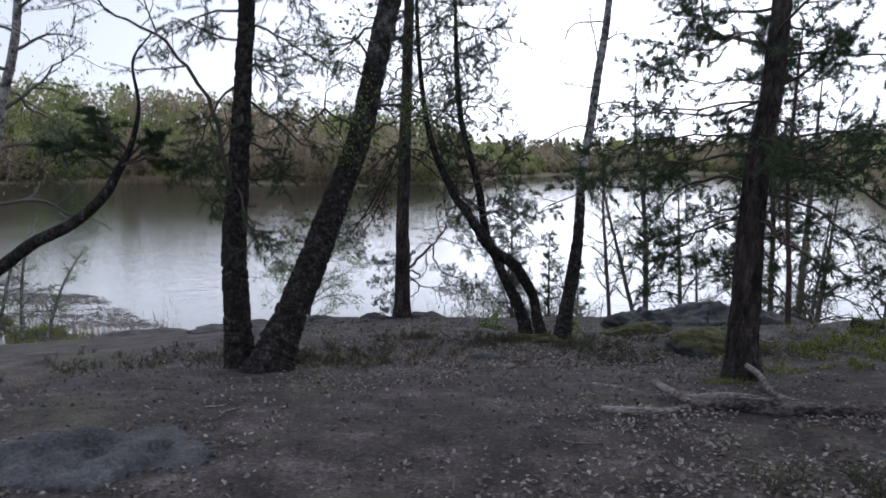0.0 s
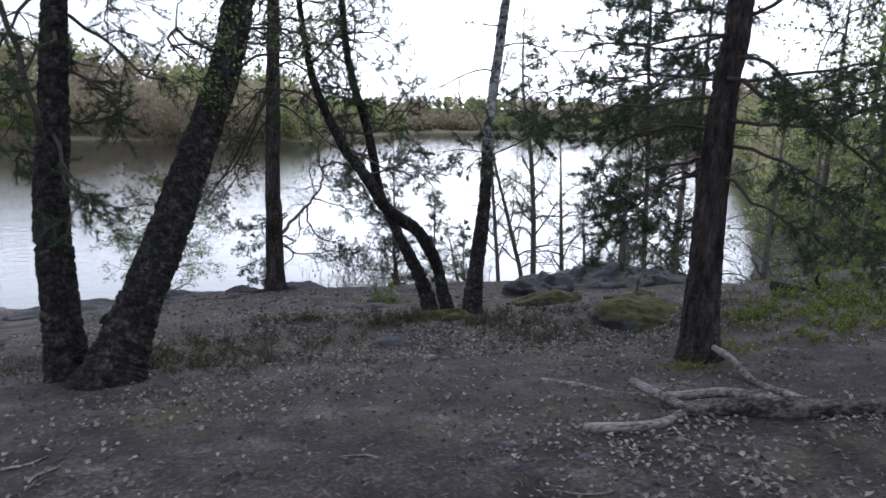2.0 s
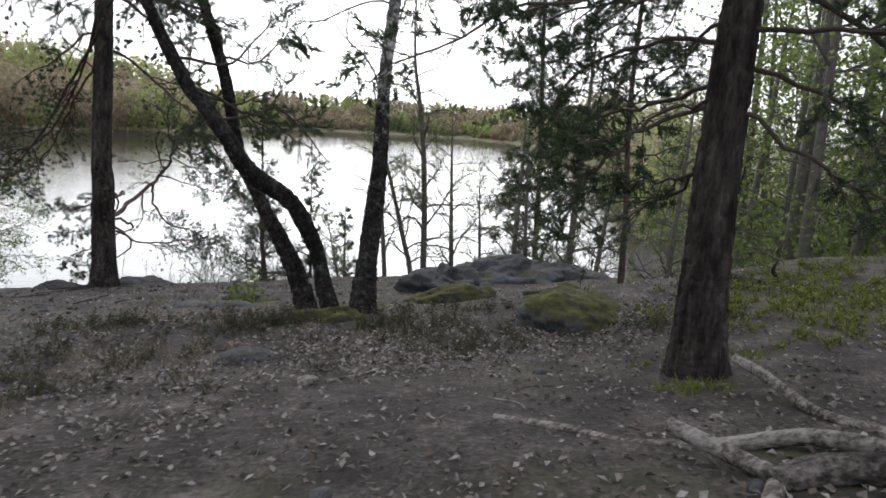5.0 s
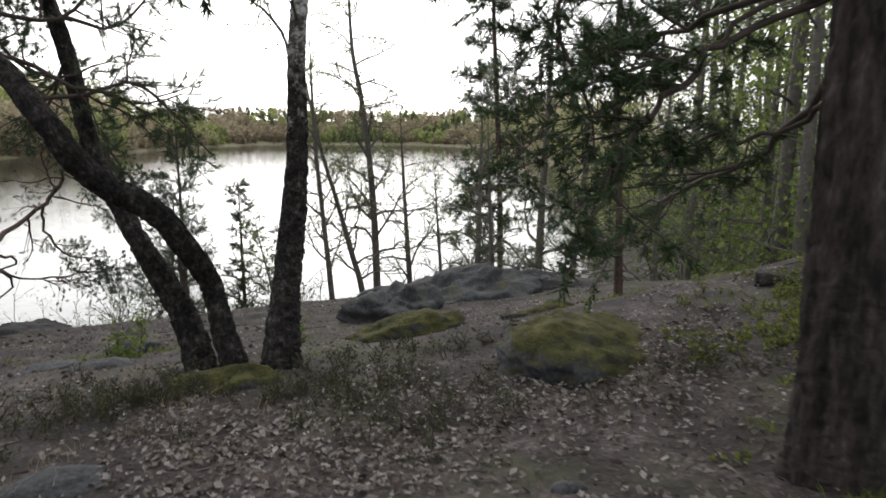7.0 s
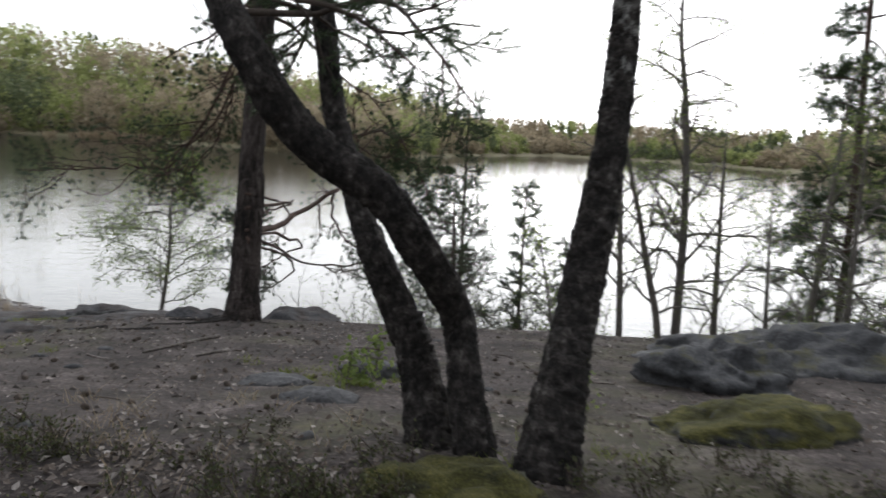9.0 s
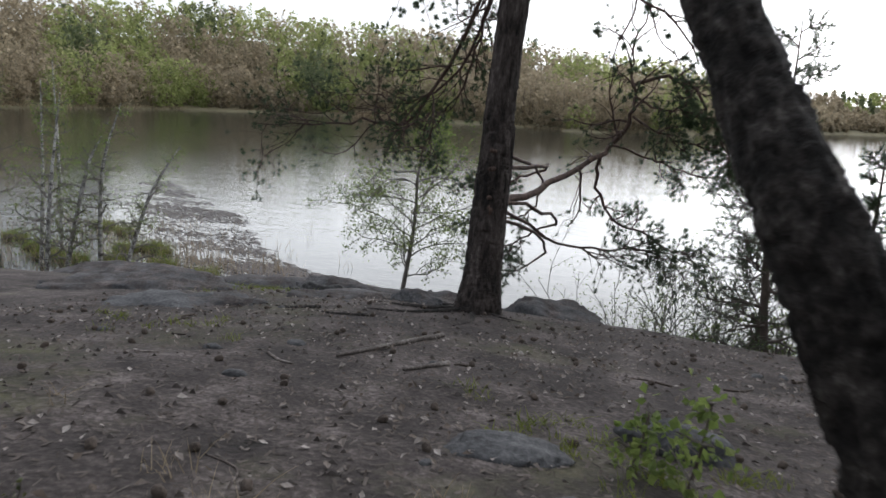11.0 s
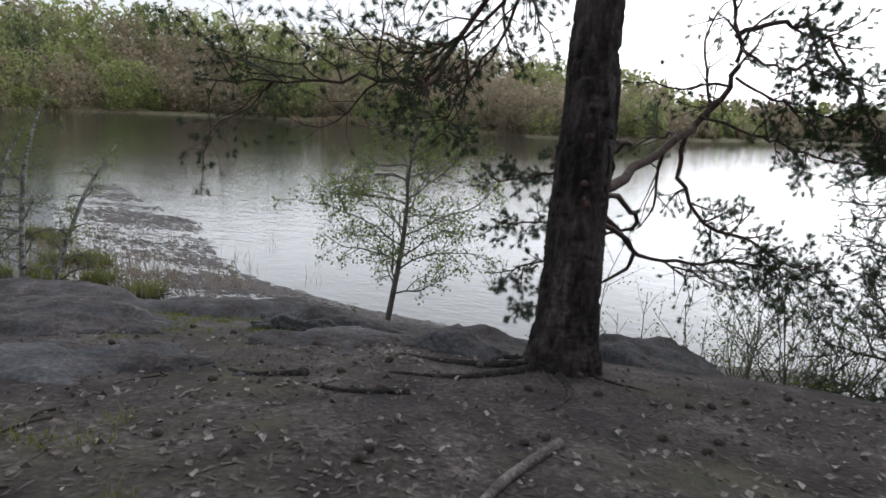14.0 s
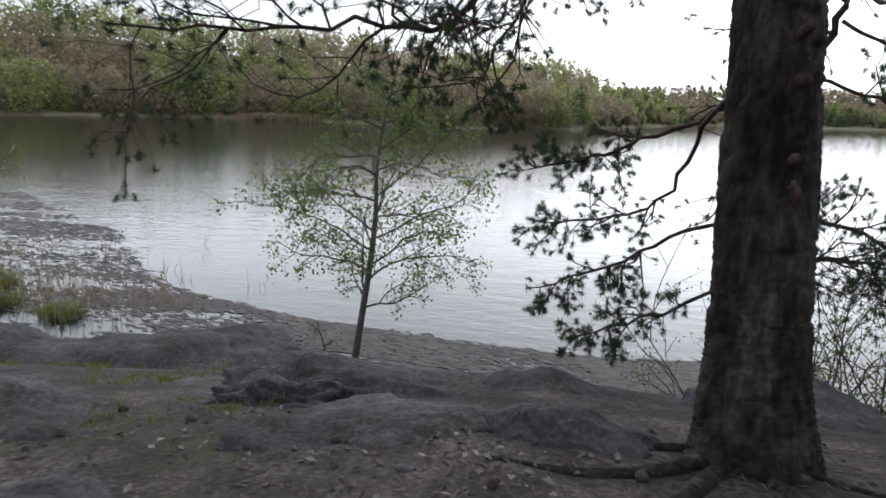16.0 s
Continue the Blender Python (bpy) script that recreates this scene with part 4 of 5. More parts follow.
# the birch sapling on the rock lip
tree = thing("birch_sapling", "young birch with fresh small leaves growing from the rock edge", "tree", (-5.21, 24.45, -6.3))
SAP = [(-5.24, 24.43, -6.5, 0.09), (-5.21, 24.45, -6.01, 0.075), (-5.07, 24.49, -4.99, 0.06), (-4.90, 24.55, -3.81, 0.05), (-4.81, 24.57, -2.96, 0.04), (-4.79, 24.58, -2.14, 0.03), (-4.64, 24.62, -1.25, 0.02), (-4.4, 24.67, -0.3, 0.006)]
trunk, S = trunk_mesh("trunk", SAP, GREYTWIG, None, 231, 10, 0.1, 0.04, 0.2)
G = Growth(231, 0.004)
for i in range(26):
    z = -4.6 + i * 0.15
    ang = i * 2.4
    p, r = on_trunk(S, z)
    L = np.interp(z, [-5, -3.8, -2.5, -0.8], [1.1, 2.6, 2.2, 0.7]) * G.g.uniform(0.75, 1.1)
    G.limb(p, (math.cos(ang), math.sin(ang), 0.55), L, 0.018, 2, 0.3, 0.4, 8, 0.2, 0.7, leaf_step=0.1)
settle(tree, [trunk])
crown(tree, G, 231, "leaves", GREYTWIG, size=0.055, count=4, scatter=0.07)
thin_tree("sapling", "thin leaning side stem beside the young birch", [(-5.5, 24.3, -6.4, 0.03), (-5.6, 24.35, -5.4, 0.02), (-5.8, 24.4, -4.8, 0.006)], GREYTWIG, 232, 10, 0.6, 0.5, size=0.05, count=1)

# many-stemmed willow shrubs at the water's side
def shrub(label, at, height, stems, spread, seed, leaf=0.034, count=3):
    x, y = at
    g0 = gz(x, y)
    ob = thing("willow_shrub", label, "shrub", (x, y, g0), "willow shrubs below the brink")
    G = Growth(seed, 0.0040)
    for i in range(stems + 5):
        a_ = G.g.uniform(0, 6.28)
        p = np.array([x + math.cos(a_) * 0.35 * spread * G.g.uniform(0, 1), y + math.sin(a_) * 0.35 * spread * G.g.uniform(0, 1), g0 - 0.1])
        G.limb(p, (math.cos(a_) * 0.25 * spread, math.sin(a_) * 0.25 * spread, 1), height * G.g.uniform(0.6, 1.05), 0.016, 2, -0.03, 0.22, 6, 0.25, 0.45, leaf_step=0.1)
    crown(ob, G, seed, "leaves", GREYTWIG, size=leaf, count=count)


for at, h, n, sp, seed in (((0.75, 20.9), 3.6, 8, 1.2, 241), ((1.25, 20.8), 3.8, 9, 1.2, 242), ((1.9, 20.0), 2.6, 7, 1.0, 243), ((2.9, 19.3), 2.2, 7, 1.0, 244), ((4.3, 19.2), 2.4, 7, 1.0, 245), ((6.8, 18.8), 2.4, 8, 1.2, 246), ((8.0, 19.6), 2.6, 8, 1.2, 247), ((9.4, 19.0), 3.0, 8, 1.4, 248), ((0.1, 20.6), 2.0, 6, 0.9, 249), ((11.2, 18.0), 3.0, 8, 1.4, 251), ((12.5, 20.0), 3.0, 8, 1.4, 252)):
    shrub("thin many-stemmed willow shrub with sparse small leaves", at, h, n, sp, seed)

# a bent pine and a birch at the edge of the slope
tree = thing("pine_tree", "bent young pine with flat plates of dark needles", "tree", (-7.3, 7.4, gz(-7.3, 7.4)))
trunk, S = trunk_mesh("trunk", [(-7.3, 7.4, gz(-7.3, 7.4), 0.14), (-6.3, 7.9, -0.45, 0.105), (-5.51, 8.2, 0.13, 0.085), (-5.12, 8.3, 0.43, 0.08), (-4.72, 8.5, 0.66, 0.074), (-4.4, 8.7, 1.01, 0.066), (-4.24, 8.8, 1.34, 0.055), (-4.13, 8.9, 1.6, 0.04), (-4.02, 9.0, 2.15, 0.025), (-4.06, 9.0, 2.74, 0.017), (-3.8, 9.0, 3.1, 0.010)], DARKBARK, None, 261, 18, 0.06, 0.06, 0.2)
G = Growth(261, 0.0026)
for ctrl in ([(-4.26, 8.8, 1.3), (-4.6, 8.8, 1.55), (-5.0, 8.9, 1.62), (-5.3, 8.9, 1.7)], [(-4.24, 8.8, 1.36), (-3.9, 8.9, 1.48), (-3.6, 9.0, 1.42), (-3.4, 9.0, 1.3)], [(-4.15, 8.9, 1.5), (-4.4, 8.9, 1.85), (-4.6, 9.0, 2.05), (-4.75, 9.0, 2.1)],
             [(-4.15, 8.9, 1.5), (-3.9, 8.95, 1.75), (-3.7, 9.0, 1.8)], [(-4.2, 8.85, 1.45), (-4.5, 9.2, 1.75), (-4.9, 9.4, 1.9)], [(-4.2, 8.85, 1.4), (-4.0, 9.3, 1.6), (-4.1, 9.6, 1.75)], [(-4.2, 8.85, 1.4), (-4.3, 8.5, 1.6), (-4.5, 8.3, 1.7)]):
    G.limb(None, None, 1, 0.022, 2, 0.0, 0.5, 12, 0.3, 0.9, leaf_step=0.06, flat=0.7, control=ctrl, kid=0.75)
settle(tree, [trunk])
crown(tree, G, 261, apart=True, length=0.065, count=30, width=0.003)
thin_tree("birch_tree", "slim birch with fine twigs and small fresh leaves", [(-7.4, 10.0, -1.9, 0.1), (-6.5, 9.9, 1.9, 0.07), (-6.0, 9.8, 3.6, 0.055), (-5.7, 9.8, 7.0, 0.01)], BIRCHBARK, 262, 22, 2.2, 0.5, first=0.3, size=0.04, count=2, kids=7)


# ---- trees of the cove's bank ----
def bank_tree(seed, h, green):
    tree = thing("bank_tree", "slender birch in light green leaf on the cove's bank" if green else "slim dark pine on the cove's bank", "tree", (0, 0, 0), "trees on the cove's bank")
    g = np.random.default_rng(seed)
    bend = g.normal(size=2) * 0.4
    C = [(0, 0, 0, 0.011 * h), (bend[0] * 0.4, bend[1] * 0.4, 0.45 * h, 0.008 * h), (bend[0], bend[1], h, 0.01)]
    trunk, S = trunk_mesh("trunk", C, GREYTWIG if green else PINEUPPER, None, seed, 8, 0.25, 0.04, 0.2, sink=0.6)
    G = Growth(seed, 0.006)
    for i in range(22):
        u = 0.22 + 0.76 * i / 22
        ang = i * 2.4
        k = int(u * (len(S) - 1))
        G.limb(S[k, :3], (math.cos(ang), math.sin(ang), 0.5 if green else 0.0), h * g.uniform(0.14, 0.24) * (1.15 - 0.8 * (u - 0.2)), 0.018, 2, 0.1, 0.4, 3, 0.2, 0.8, leaf_step=0.16)
    settle(tree, [trunk])
    if green:
        crown(tree, G, seed, "leaves", GREYTWIG, size=0.085, count=10, scatter=0.3)
    else:
        crown(tree, G, seed, "needles", TWIG, length=0.16, count=14, width=0.013, per=3, scatter=0.14)
    return tree


kinds = [bank_tree(301, 8.0, True), bank_tree(302, 9.5, True), bank_tree(303, 7.0, True), bank_tree(304, 9.0, False), bank_tree(305, 7.0, False)]
g = np.random.default_rng(9)
spots = []
while len(spots) < 74:
    az, d = g.uniform(47, 92), g.uniform(14, 46)
    x, y = 0.9 + d * math.sin(math.radians(az)), 5.9 + d * math.cos(math.radians(az))
    far = d > shore_d(az) + 1.0 or gz(x, y) > WATER_Z + 0.5
    if far and x > 10.2 and all((x - p) ** 2 + (y - q) ** 2 > 1.3 for p, q in spots):
        spots.append((x, y))
for n, (x, y) in enumerate(spots):
    tall = float(np.interp(math.hypot(x, y - 6), [11, 18, 40], [0.85, 1.1, 1.55]) * g.uniform(0.85, 1.15))
    m = Matrix.Translation(Vector((x, y, gz(x, y))) * UNIT) @ pose(0, 0, 0, 0, 0, float(g.uniform(0, 360))) @ Matrix.Scale(tall, 4)
    src = kinds[int(g.choice(5, p=[0.34, 0.34, 0.2, 0.07, 0.05]))] if n >= 5 else kinds[n]
    if n < 5:
        src.matrix_basis = m
    else:
        copy_thing(src, m)

# young birches in the shallows
for k, (a_, b_, c_) in enumerate((((-18.9, 26.2), (-18.7, 26.5, -3.8), (-18.4, 26.9, -0.6)), ((-18.6, 26.6), (-18.0, 27.3, -3.3), (-17.6, 27.7, -2.0)), ((-17.9, 27.5), (-17.7, 27.7, -3.3), (-17.2, 28.2, -0.9)), ((-17.4, 28.0), (-16.7, 28.7, -4.2), (-15.9, 29.5, -2.3)), ((-20.6, 27.4), (-20.4, 27.6, -4.0), (-20.3, 27.8, -0.2)), ((-22.0, 29.5), (-21.9, 29.6, -3.5), (-21.8, 29.6, 0.6)), ((-23.5, 28.0), (-23.3, 28.0, -3.0), (-23.2, 28.0, 1.2)))):
    thin_tree("young_birch", "thin pale birch standing in the reedy shallows", [(*a_, -7.2, 0.085), (*b_, 0.06), (*c_, 0.012)], BIRCHBARK, 320 + k, 20, 1.5, 0.5, first=0.3, size=0.07, count=2, group="young birches in the shallows", scatter=0.1)


# ---- fallen dead branch and logs ----
def stick_part(name, control, parent, seed, material=DEADWOOD, seg=14, label=""):
    C = np.array(control, float)
    n = max(8, int(np.linalg.norm(np.diff(C[:, :3], axis=0), axis=1).sum() / 0.03))
    S = spline(C, n)
    h = Heap()
    add_tube(h, S[:, :3], S[:, 3], seg, 0.09, seed)
    ob = h.link(name, material, None, label, True)
    settle(parent, [ob])
    return ob


br = thing("fallen_branch", "forked barkless dead branch lying on the bare soil", "branch", (2.9, 5.5, gz(2.9, 5.5)))
stem = stick_part("stem", [(2.16, 5.66, -0.70, 0.058), (2.46, 5.62, -0.68, 0.075), (2.71, 5.5, -0.67, 0.085), (2.86, 5.47, -0.66, 0.098), (3.0, 5.45, -0.66, 0.085), (3.3, 5.38, -0.66, 0.075), (4.0, 5.3, -0.62, 0.07), (4.9, 5.1, -0.56, 0.055)], br, 401, STEMWOOD, label="partly barked thick grey-brown stem")
stick_part("limb", [(3.04, 5.6, -0.70, 0.045), (2.73, 5.93, -0.72, 0.042), (2.34, 6.1, -0.79, 0.036), (2.01, 6.3, -0.84, 0.032), (1.84, 6.6, -0.88, 0.03), (1.63, 6.95, -0.95, 0.022)], stem, 402)
stick_part("limb", [(2.26, 5.68, -0.72, 0.04), (2.12, 5.9, -0.67, 0.038), (2.0, 6.0, -0.62, 0.036), (1.96, 6.03, -0.60, 0.03)], stem, 403)
fork = stick_part("limb", [(2.2, 5.66, -0.71, 0.036), (1.95, 5.5, -0.69, 0.035), (1.72, 5.42, -0.66, 0.037), (1.52, 5.42, -0.65, 0.036), (1.35, 5.45, -0.65, 0.034)], br, 404)
stick_part("limb", [(3.2, 5.5, -0.70, 0.045), (3.26, 5.95, -0.78, 0.036), (3.25, 6.3, -0.82, 0.034), (3.31, 6.7, -0.77, 0.034), (3.27, 6.9, -0.73, 0.03)], stem, 405)
stick_part("stub", [(1.52, 5.42, -0.66, 0.02), (1.5, 5.36, -0.71, 0.018)], fork, 406)
log = thing("fallen_log", "dark short fallen log resting on a mossy rib", "log", (6.6, 9.9, -1.2))
stick_part("stem", [(6.38, 10.05, -1.06, 0.075), (6.63, 9.82, -1.09, 0.08), (6.95, 9.5, -1.13, 0.085), (7.8, 8.9, -1.2, 0.08)], log, 411, DARKBARK)
stick_part("prop", [(6.4, 10.03, -1.5, 0.025), (6.42, 10.03, -1.25, 0.022), (6.4, 10.04, -1.04, 0.02)], log, 412, DARKBARK)
stump = thing("dead_stub", "thin broken upright stub with a bare side twig", "branch", (6.84, 9.6, -1.2))
stick_part("stem", [(6.84, 9.6, -1.4, 0.03), (6.84, 9.62, -1.0, 0.028), (6.8, 9.64, -0.9, 0.022), (6.83, 9.62, -0.78, 0.012)], stump, 413, DARKBARK)
stub = thing("tree_stump", "small dark broken stump in the trodden slope", "stump", (-3.67, 13.37, gz(-3.67, 13.37)))
stick_part("stem", [(-3.67, 13.37, gz(-3.67, 13.37) - 0.08, 0.11), (-3.67, 13.37, gz(-3.67, 13.37) + 0.06, 0.085), (-3.65, 13.36, gz(-3.67, 13.37) + 0.12, 0.05), (-3.60, 13.36, gz(-3.67, 13.37) + 0.17, 0.025)], stub, 415, DARKBARK)
stick_part("twig", [(6.84, 9.62, -0.88, 0.008), (6.7, 9.75, -0.85, 0.007), (6.55, 9.88, -0.9, 0.004)], stump, 414)


ROOTWOOD = mat("weathered_root", [(0.36, (0.03, 0.025, 0.022)), (0.5, (0.10, 0.086, 0.078)), (0.66, (0.24, 0.215, 0.2))], 5, 0.9, 0.6, 40)


def loose_stick(label, pts, r, seed, material=DEADWOOD, name="stick", lift=0.6):
    C = [(x, y, gz(x, y) + r * k, rr) for (x, y), k, rr in zip(pts, [lift] * len(pts), np.linspace(r, r * 0.45, len(pts)))]
    ob = thing(name, label, name, (pts[0][0], pts[0][1], gz(*pts[0])))
    stick_part("stem", C, ob, seed, material, 8)
    return ob


loose_stick("grey bare surface root crossing the soil", [(-0.86, 15.45), (-1.0, 14.95), (-1.05, 14.6), (-1.18, 14.15)], 0.026, 421, ROOTWOOD, "root")
loose_stick("pale crooked root stub rising from the soil", [(-0.48, 14.5), (-0.55, 14.3), (-0.66, 14.1)], 0.022, 422, ROOTWOOD, "root")
for n, pts in enumerate(([(-1.2, 16.95), (-1.45, 16.75), (-1.75, 16.65), (-2.1, 16.75)], [(-1.15, 16.9), (-1.4, 16.5), (-1.6, 16.3), (-1.95, 16.2)], [(-1.25, 17.05), (-1.7, 17.0), (-2.2, 17.15), (-2.7, 17.0)],
                         [(-1.0, 16.8), (-0.9, 16.4), (-0.95, 16.0)], [(-0.85, 16.95), (-0.65, 16.8), (-0.45, 16.75)], [(-1.75, 15.85), (-2.0, 15.7), (-2.3, 15.78)], [(-2.35, 15.95), (-2.65, 15.85), (-2.9, 15.95)])):
    loose_stick("dark weathered pine root breaking through the soil", pts, (0.06, 0.05, 0.045, 0.035, 0.03, 0.04, 0.04)[n], 440 + n, DARKBARK, "root", -0.25)["group"] = "roots of the brink pine"
loose_stick("thin grey stick on the bare soil", [(0.98, 8.1), (1.25, 8.25), (1.5, 8.45)], 0.015, 426)
loose_stick("upright thin dead twig in the heather", [(-1.45, 8.76), (-1.43, 8.78)], 0.02, 427)
g = np.random.default_rng(12)
for i in range(52):
    x, y, a_ = g.uniform(-3.5, 3.0), g.uniform(3.2, 16.5), g.uniform(0, 6.28)
    L = g.uniform(0.08, 0.34)
    loose_stick("small dry stick lying on the soil", [(x, y), (x + L * 0.5 * math.cos(a_) + g.normal() * 0.02, y + L * 0.5 * math.sin(a_)), (x + L * math.cos(a_ + 0.3), y + L * math.sin(a_ + 0.3))], g.uniform(0.006, 0.013), 430 + i, DEADWOOD if i % 2 else TWIG)["group"] = "small sticks on the soil"

# small stones
boulder("stone", "small whitish stone on the bare soil", (0.86, 8.12, gz(0.86, 8.12) + 0.02), (0.085, 0.06, 0.04), 501, DEADWOOD, 10, 0.2, "stone", 3)
boulder("stone", "flat bluish grey stone sunk in the ground", (0.6, 9.2, gz(0.6, 9.2)), (0.26, 0.18, 0.07), 502, ROCKPLAIN, 20, 0.2, "stone", 4)
boulder("stone", "grey stone at the twin pine's uphill side", (1.03, 13.58, gz(1.03, 13.58) + 0.02), (0.28, 0.18, 0.13), 503, ROCKPLAIN, 0, 0.25, "stone", 4, sharp=0.8)
boulder("stone", "grey stone flush with the trodden soil", (0.3, 12.98, gz(0.3, 12.98)), (0.28, 0.16, 0.06), 504, ROCKPLAIN, 15, 0.2, "stone", 4)
boulder("rock_slab", "flat grey rock slab flush with the soil", (-2.6, 17.0, gz(-2.6, 17.0) - 0.07), (0.75, 0.5, 0.13), 506, LEDGE, 10, 0.32, "rock", 5)
boulder("rock_slab", "low grey rock with pine litter and a dark undercut", (-1.75, 17.1, gz(-1.75, 17.1) - 0.02), (0.42, 0.3, 0.15), 507, LEDGE, -15, 0.2, "rock", 5, sharp=0.7)
boulder("rock_slab", "flat lichen-grey rock in the trodden slope", (-3.6, 15.6, gz(-3.6, 15.6) - 0.08), (0.8, 0.5, 0.14), 508, LEDGE, 30, 0.3, "rock", 5)
boulder("rock_slab", "smooth grey bedrock hump below the pine", (-2.9, 18.2, gz(-2.9, 18.2) - 0.16), (1.3, 0.6, 0.3), 509, LEDGE, 5, 0.3, "rock", 5)
boulder("rock_slab", "grey bedrock step at the trodden slope's side", (-5.2, 16.6, gz(-5.2, 16.6) - 0.16), (1.5, 0.9, 0.3), 510, LEDGE, 15, 0.3, "rock", 5)
boulder("rock_slab", "grey stone slab in the trodden soil", (0.75, 12.3, gz(0.75, 12.3) - 0.03), (0.3, 0.2, 0.1), 511, ROCKPLAIN, 15, 0.2, "rock", 4)
boulder("rock_slab", "weathered grey rock near the water with dark hollow", (-9.5, 20.4, gz(-9.5, 20.4) - 0.1), (2.0, 1.3, 0.5), 512, LEDGE, 15, 0.18, "rock", 5)
for i in range(44):
    x, y = g.uniform(-3.4, 3.2), g.uniform(3.2, 16.8)
    s = g.uniform(0.03, 0.085)
    boulder("stone", "small grey stone half sunk in the soil", (x, y, gz(x, y)), (s, s * g.uniform(0.6, 0.9), s * 0.45), 520 + i, ROCKPLAIN, g.uniform(0, 180), 0.2, "stone", 2)["group"] = "small stones in the soil"

# pine cones
bm = bmesh.new()
bmesh.ops.create_icosphere(bm, subdivisions=2, radius=1.0)
for v in bm.verts:
    v.co = Vector((v.co.x * 0.022, v.co.y * 0.022, v.co.z * 0.03)) * (1 + 0.22 * noise.noise(v.co * 6)) * UNIT
cone = bpy.data.meshes.new("pine_cone")
bm.to_mesh(cone)
bm.free()
cone.materials.append(TWIG)
for i in range(90):
    x, y = g.uniform(-4.5, 2.6), g.uniform(11.8, 17.3)
    ob = tagged(new("pine_cone", cone), "dark brown open pine cone lying on the soil", "pine cone", "pine cones on the soil")
    ob.matrix_world = Matrix.Translation(Vector((x, y, gz(x, y) + 0.014)) * UNIT) @ pose(0, 0, 0, g.uniform(50, 130), 0, g.uniform(0, 360))


# ---- litter, heather, grass, reeds and floating weed ----
def ground_leaves():
    g = np.random.default_rng(31)
    h = Heap()
    n = 170000
    x, y = g.uniform(-4.5, 7.5, n), g.uniform(1.5, 17.5, n)
    patch = bumps(x, y, 41, 0.55) * 0.5 + bumps(x, y, 42, 0.2) * 0.3
    dens = 0.1 + 0.75 * np.exp(-((x - 2.6) ** 2 / 5 + (y - 9.4) ** 2 / 1.6)) + 0.9 * np.exp(-((x - 2.7) ** 2 / 2.2 + (y - 5.0) ** 2 / 0.5)) + 0.3 * np.exp(-((x - 0.8) ** 2 / 2 + (y - 8.6) ** 2 / 0.5)) + 0.4 * np.exp(-((x + 0.5) ** 2 / 3 + (y - 7.2) ** 2 / 0.3)) + 0.4 * np.exp(-((x - 5.2) ** 2 / 4 + (y - 9.2) ** 2 / 3)) + 0.4 * np.exp(-((y - 3.6) ** 2) / 1.5) + 0.8 * np.exp(-((x - 0.1) ** 2 / 1.4 + (y - 10.85) ** 2 / 0.35)) + 0.5 * np.exp(-((x - 1.2) ** 2 / 3 + (y - 9.6) ** 2 / 0.6))
    keep = g.uniform(0, 1, n) < dens * np.clip(0.55 + 2.6 * patch, 0.03, 2)
    x, y = x[keep], y[keep]
    m = len(x)
    c = np.stack([x, y, ground_z(x, y) + g.uniform(0.006, 0.02, m)], 1)
    a_ = g.uniform(0, 6.28, m)
    tilt = g.normal(size=(m, 2)) * 0.32
    d = np.stack([np.cos(a_), np.sin(a_), tilt[:, 0]], 1)
    s = np.stack([-np.sin(a_), np.cos(a_), tilt[:, 1]], 1)
    L = (0.037 * g.uniform(0.5, 1.4, m))[:, None]
    lift = np.array([[0, 0, 1.0]]) * L * g.uniform(0.05, 0.4, (m, 1))
    V = np.stack([c - d * L * 0.5, c + s * L * 0.36 + lift, c + d * L * 0.55 + lift * 0.4, c - s * L * 0.36 + lift * 0.7, c], 1).reshape(-1, 3)
    i = np.arange(m)[:, None] * 5
    h.add(V, np.vstack([i + np.array([0, 4, 1]), i + np.array([1, 4, 2]), i + np.array([2, 4, 3]), i + np.array([3, 4, 0])]))
    tagged(h.link("leaf_litter", LITTER), "curled dry pale-brown leaves strewn over the soil", "leaves", kind="stuff")


ground_leaves()


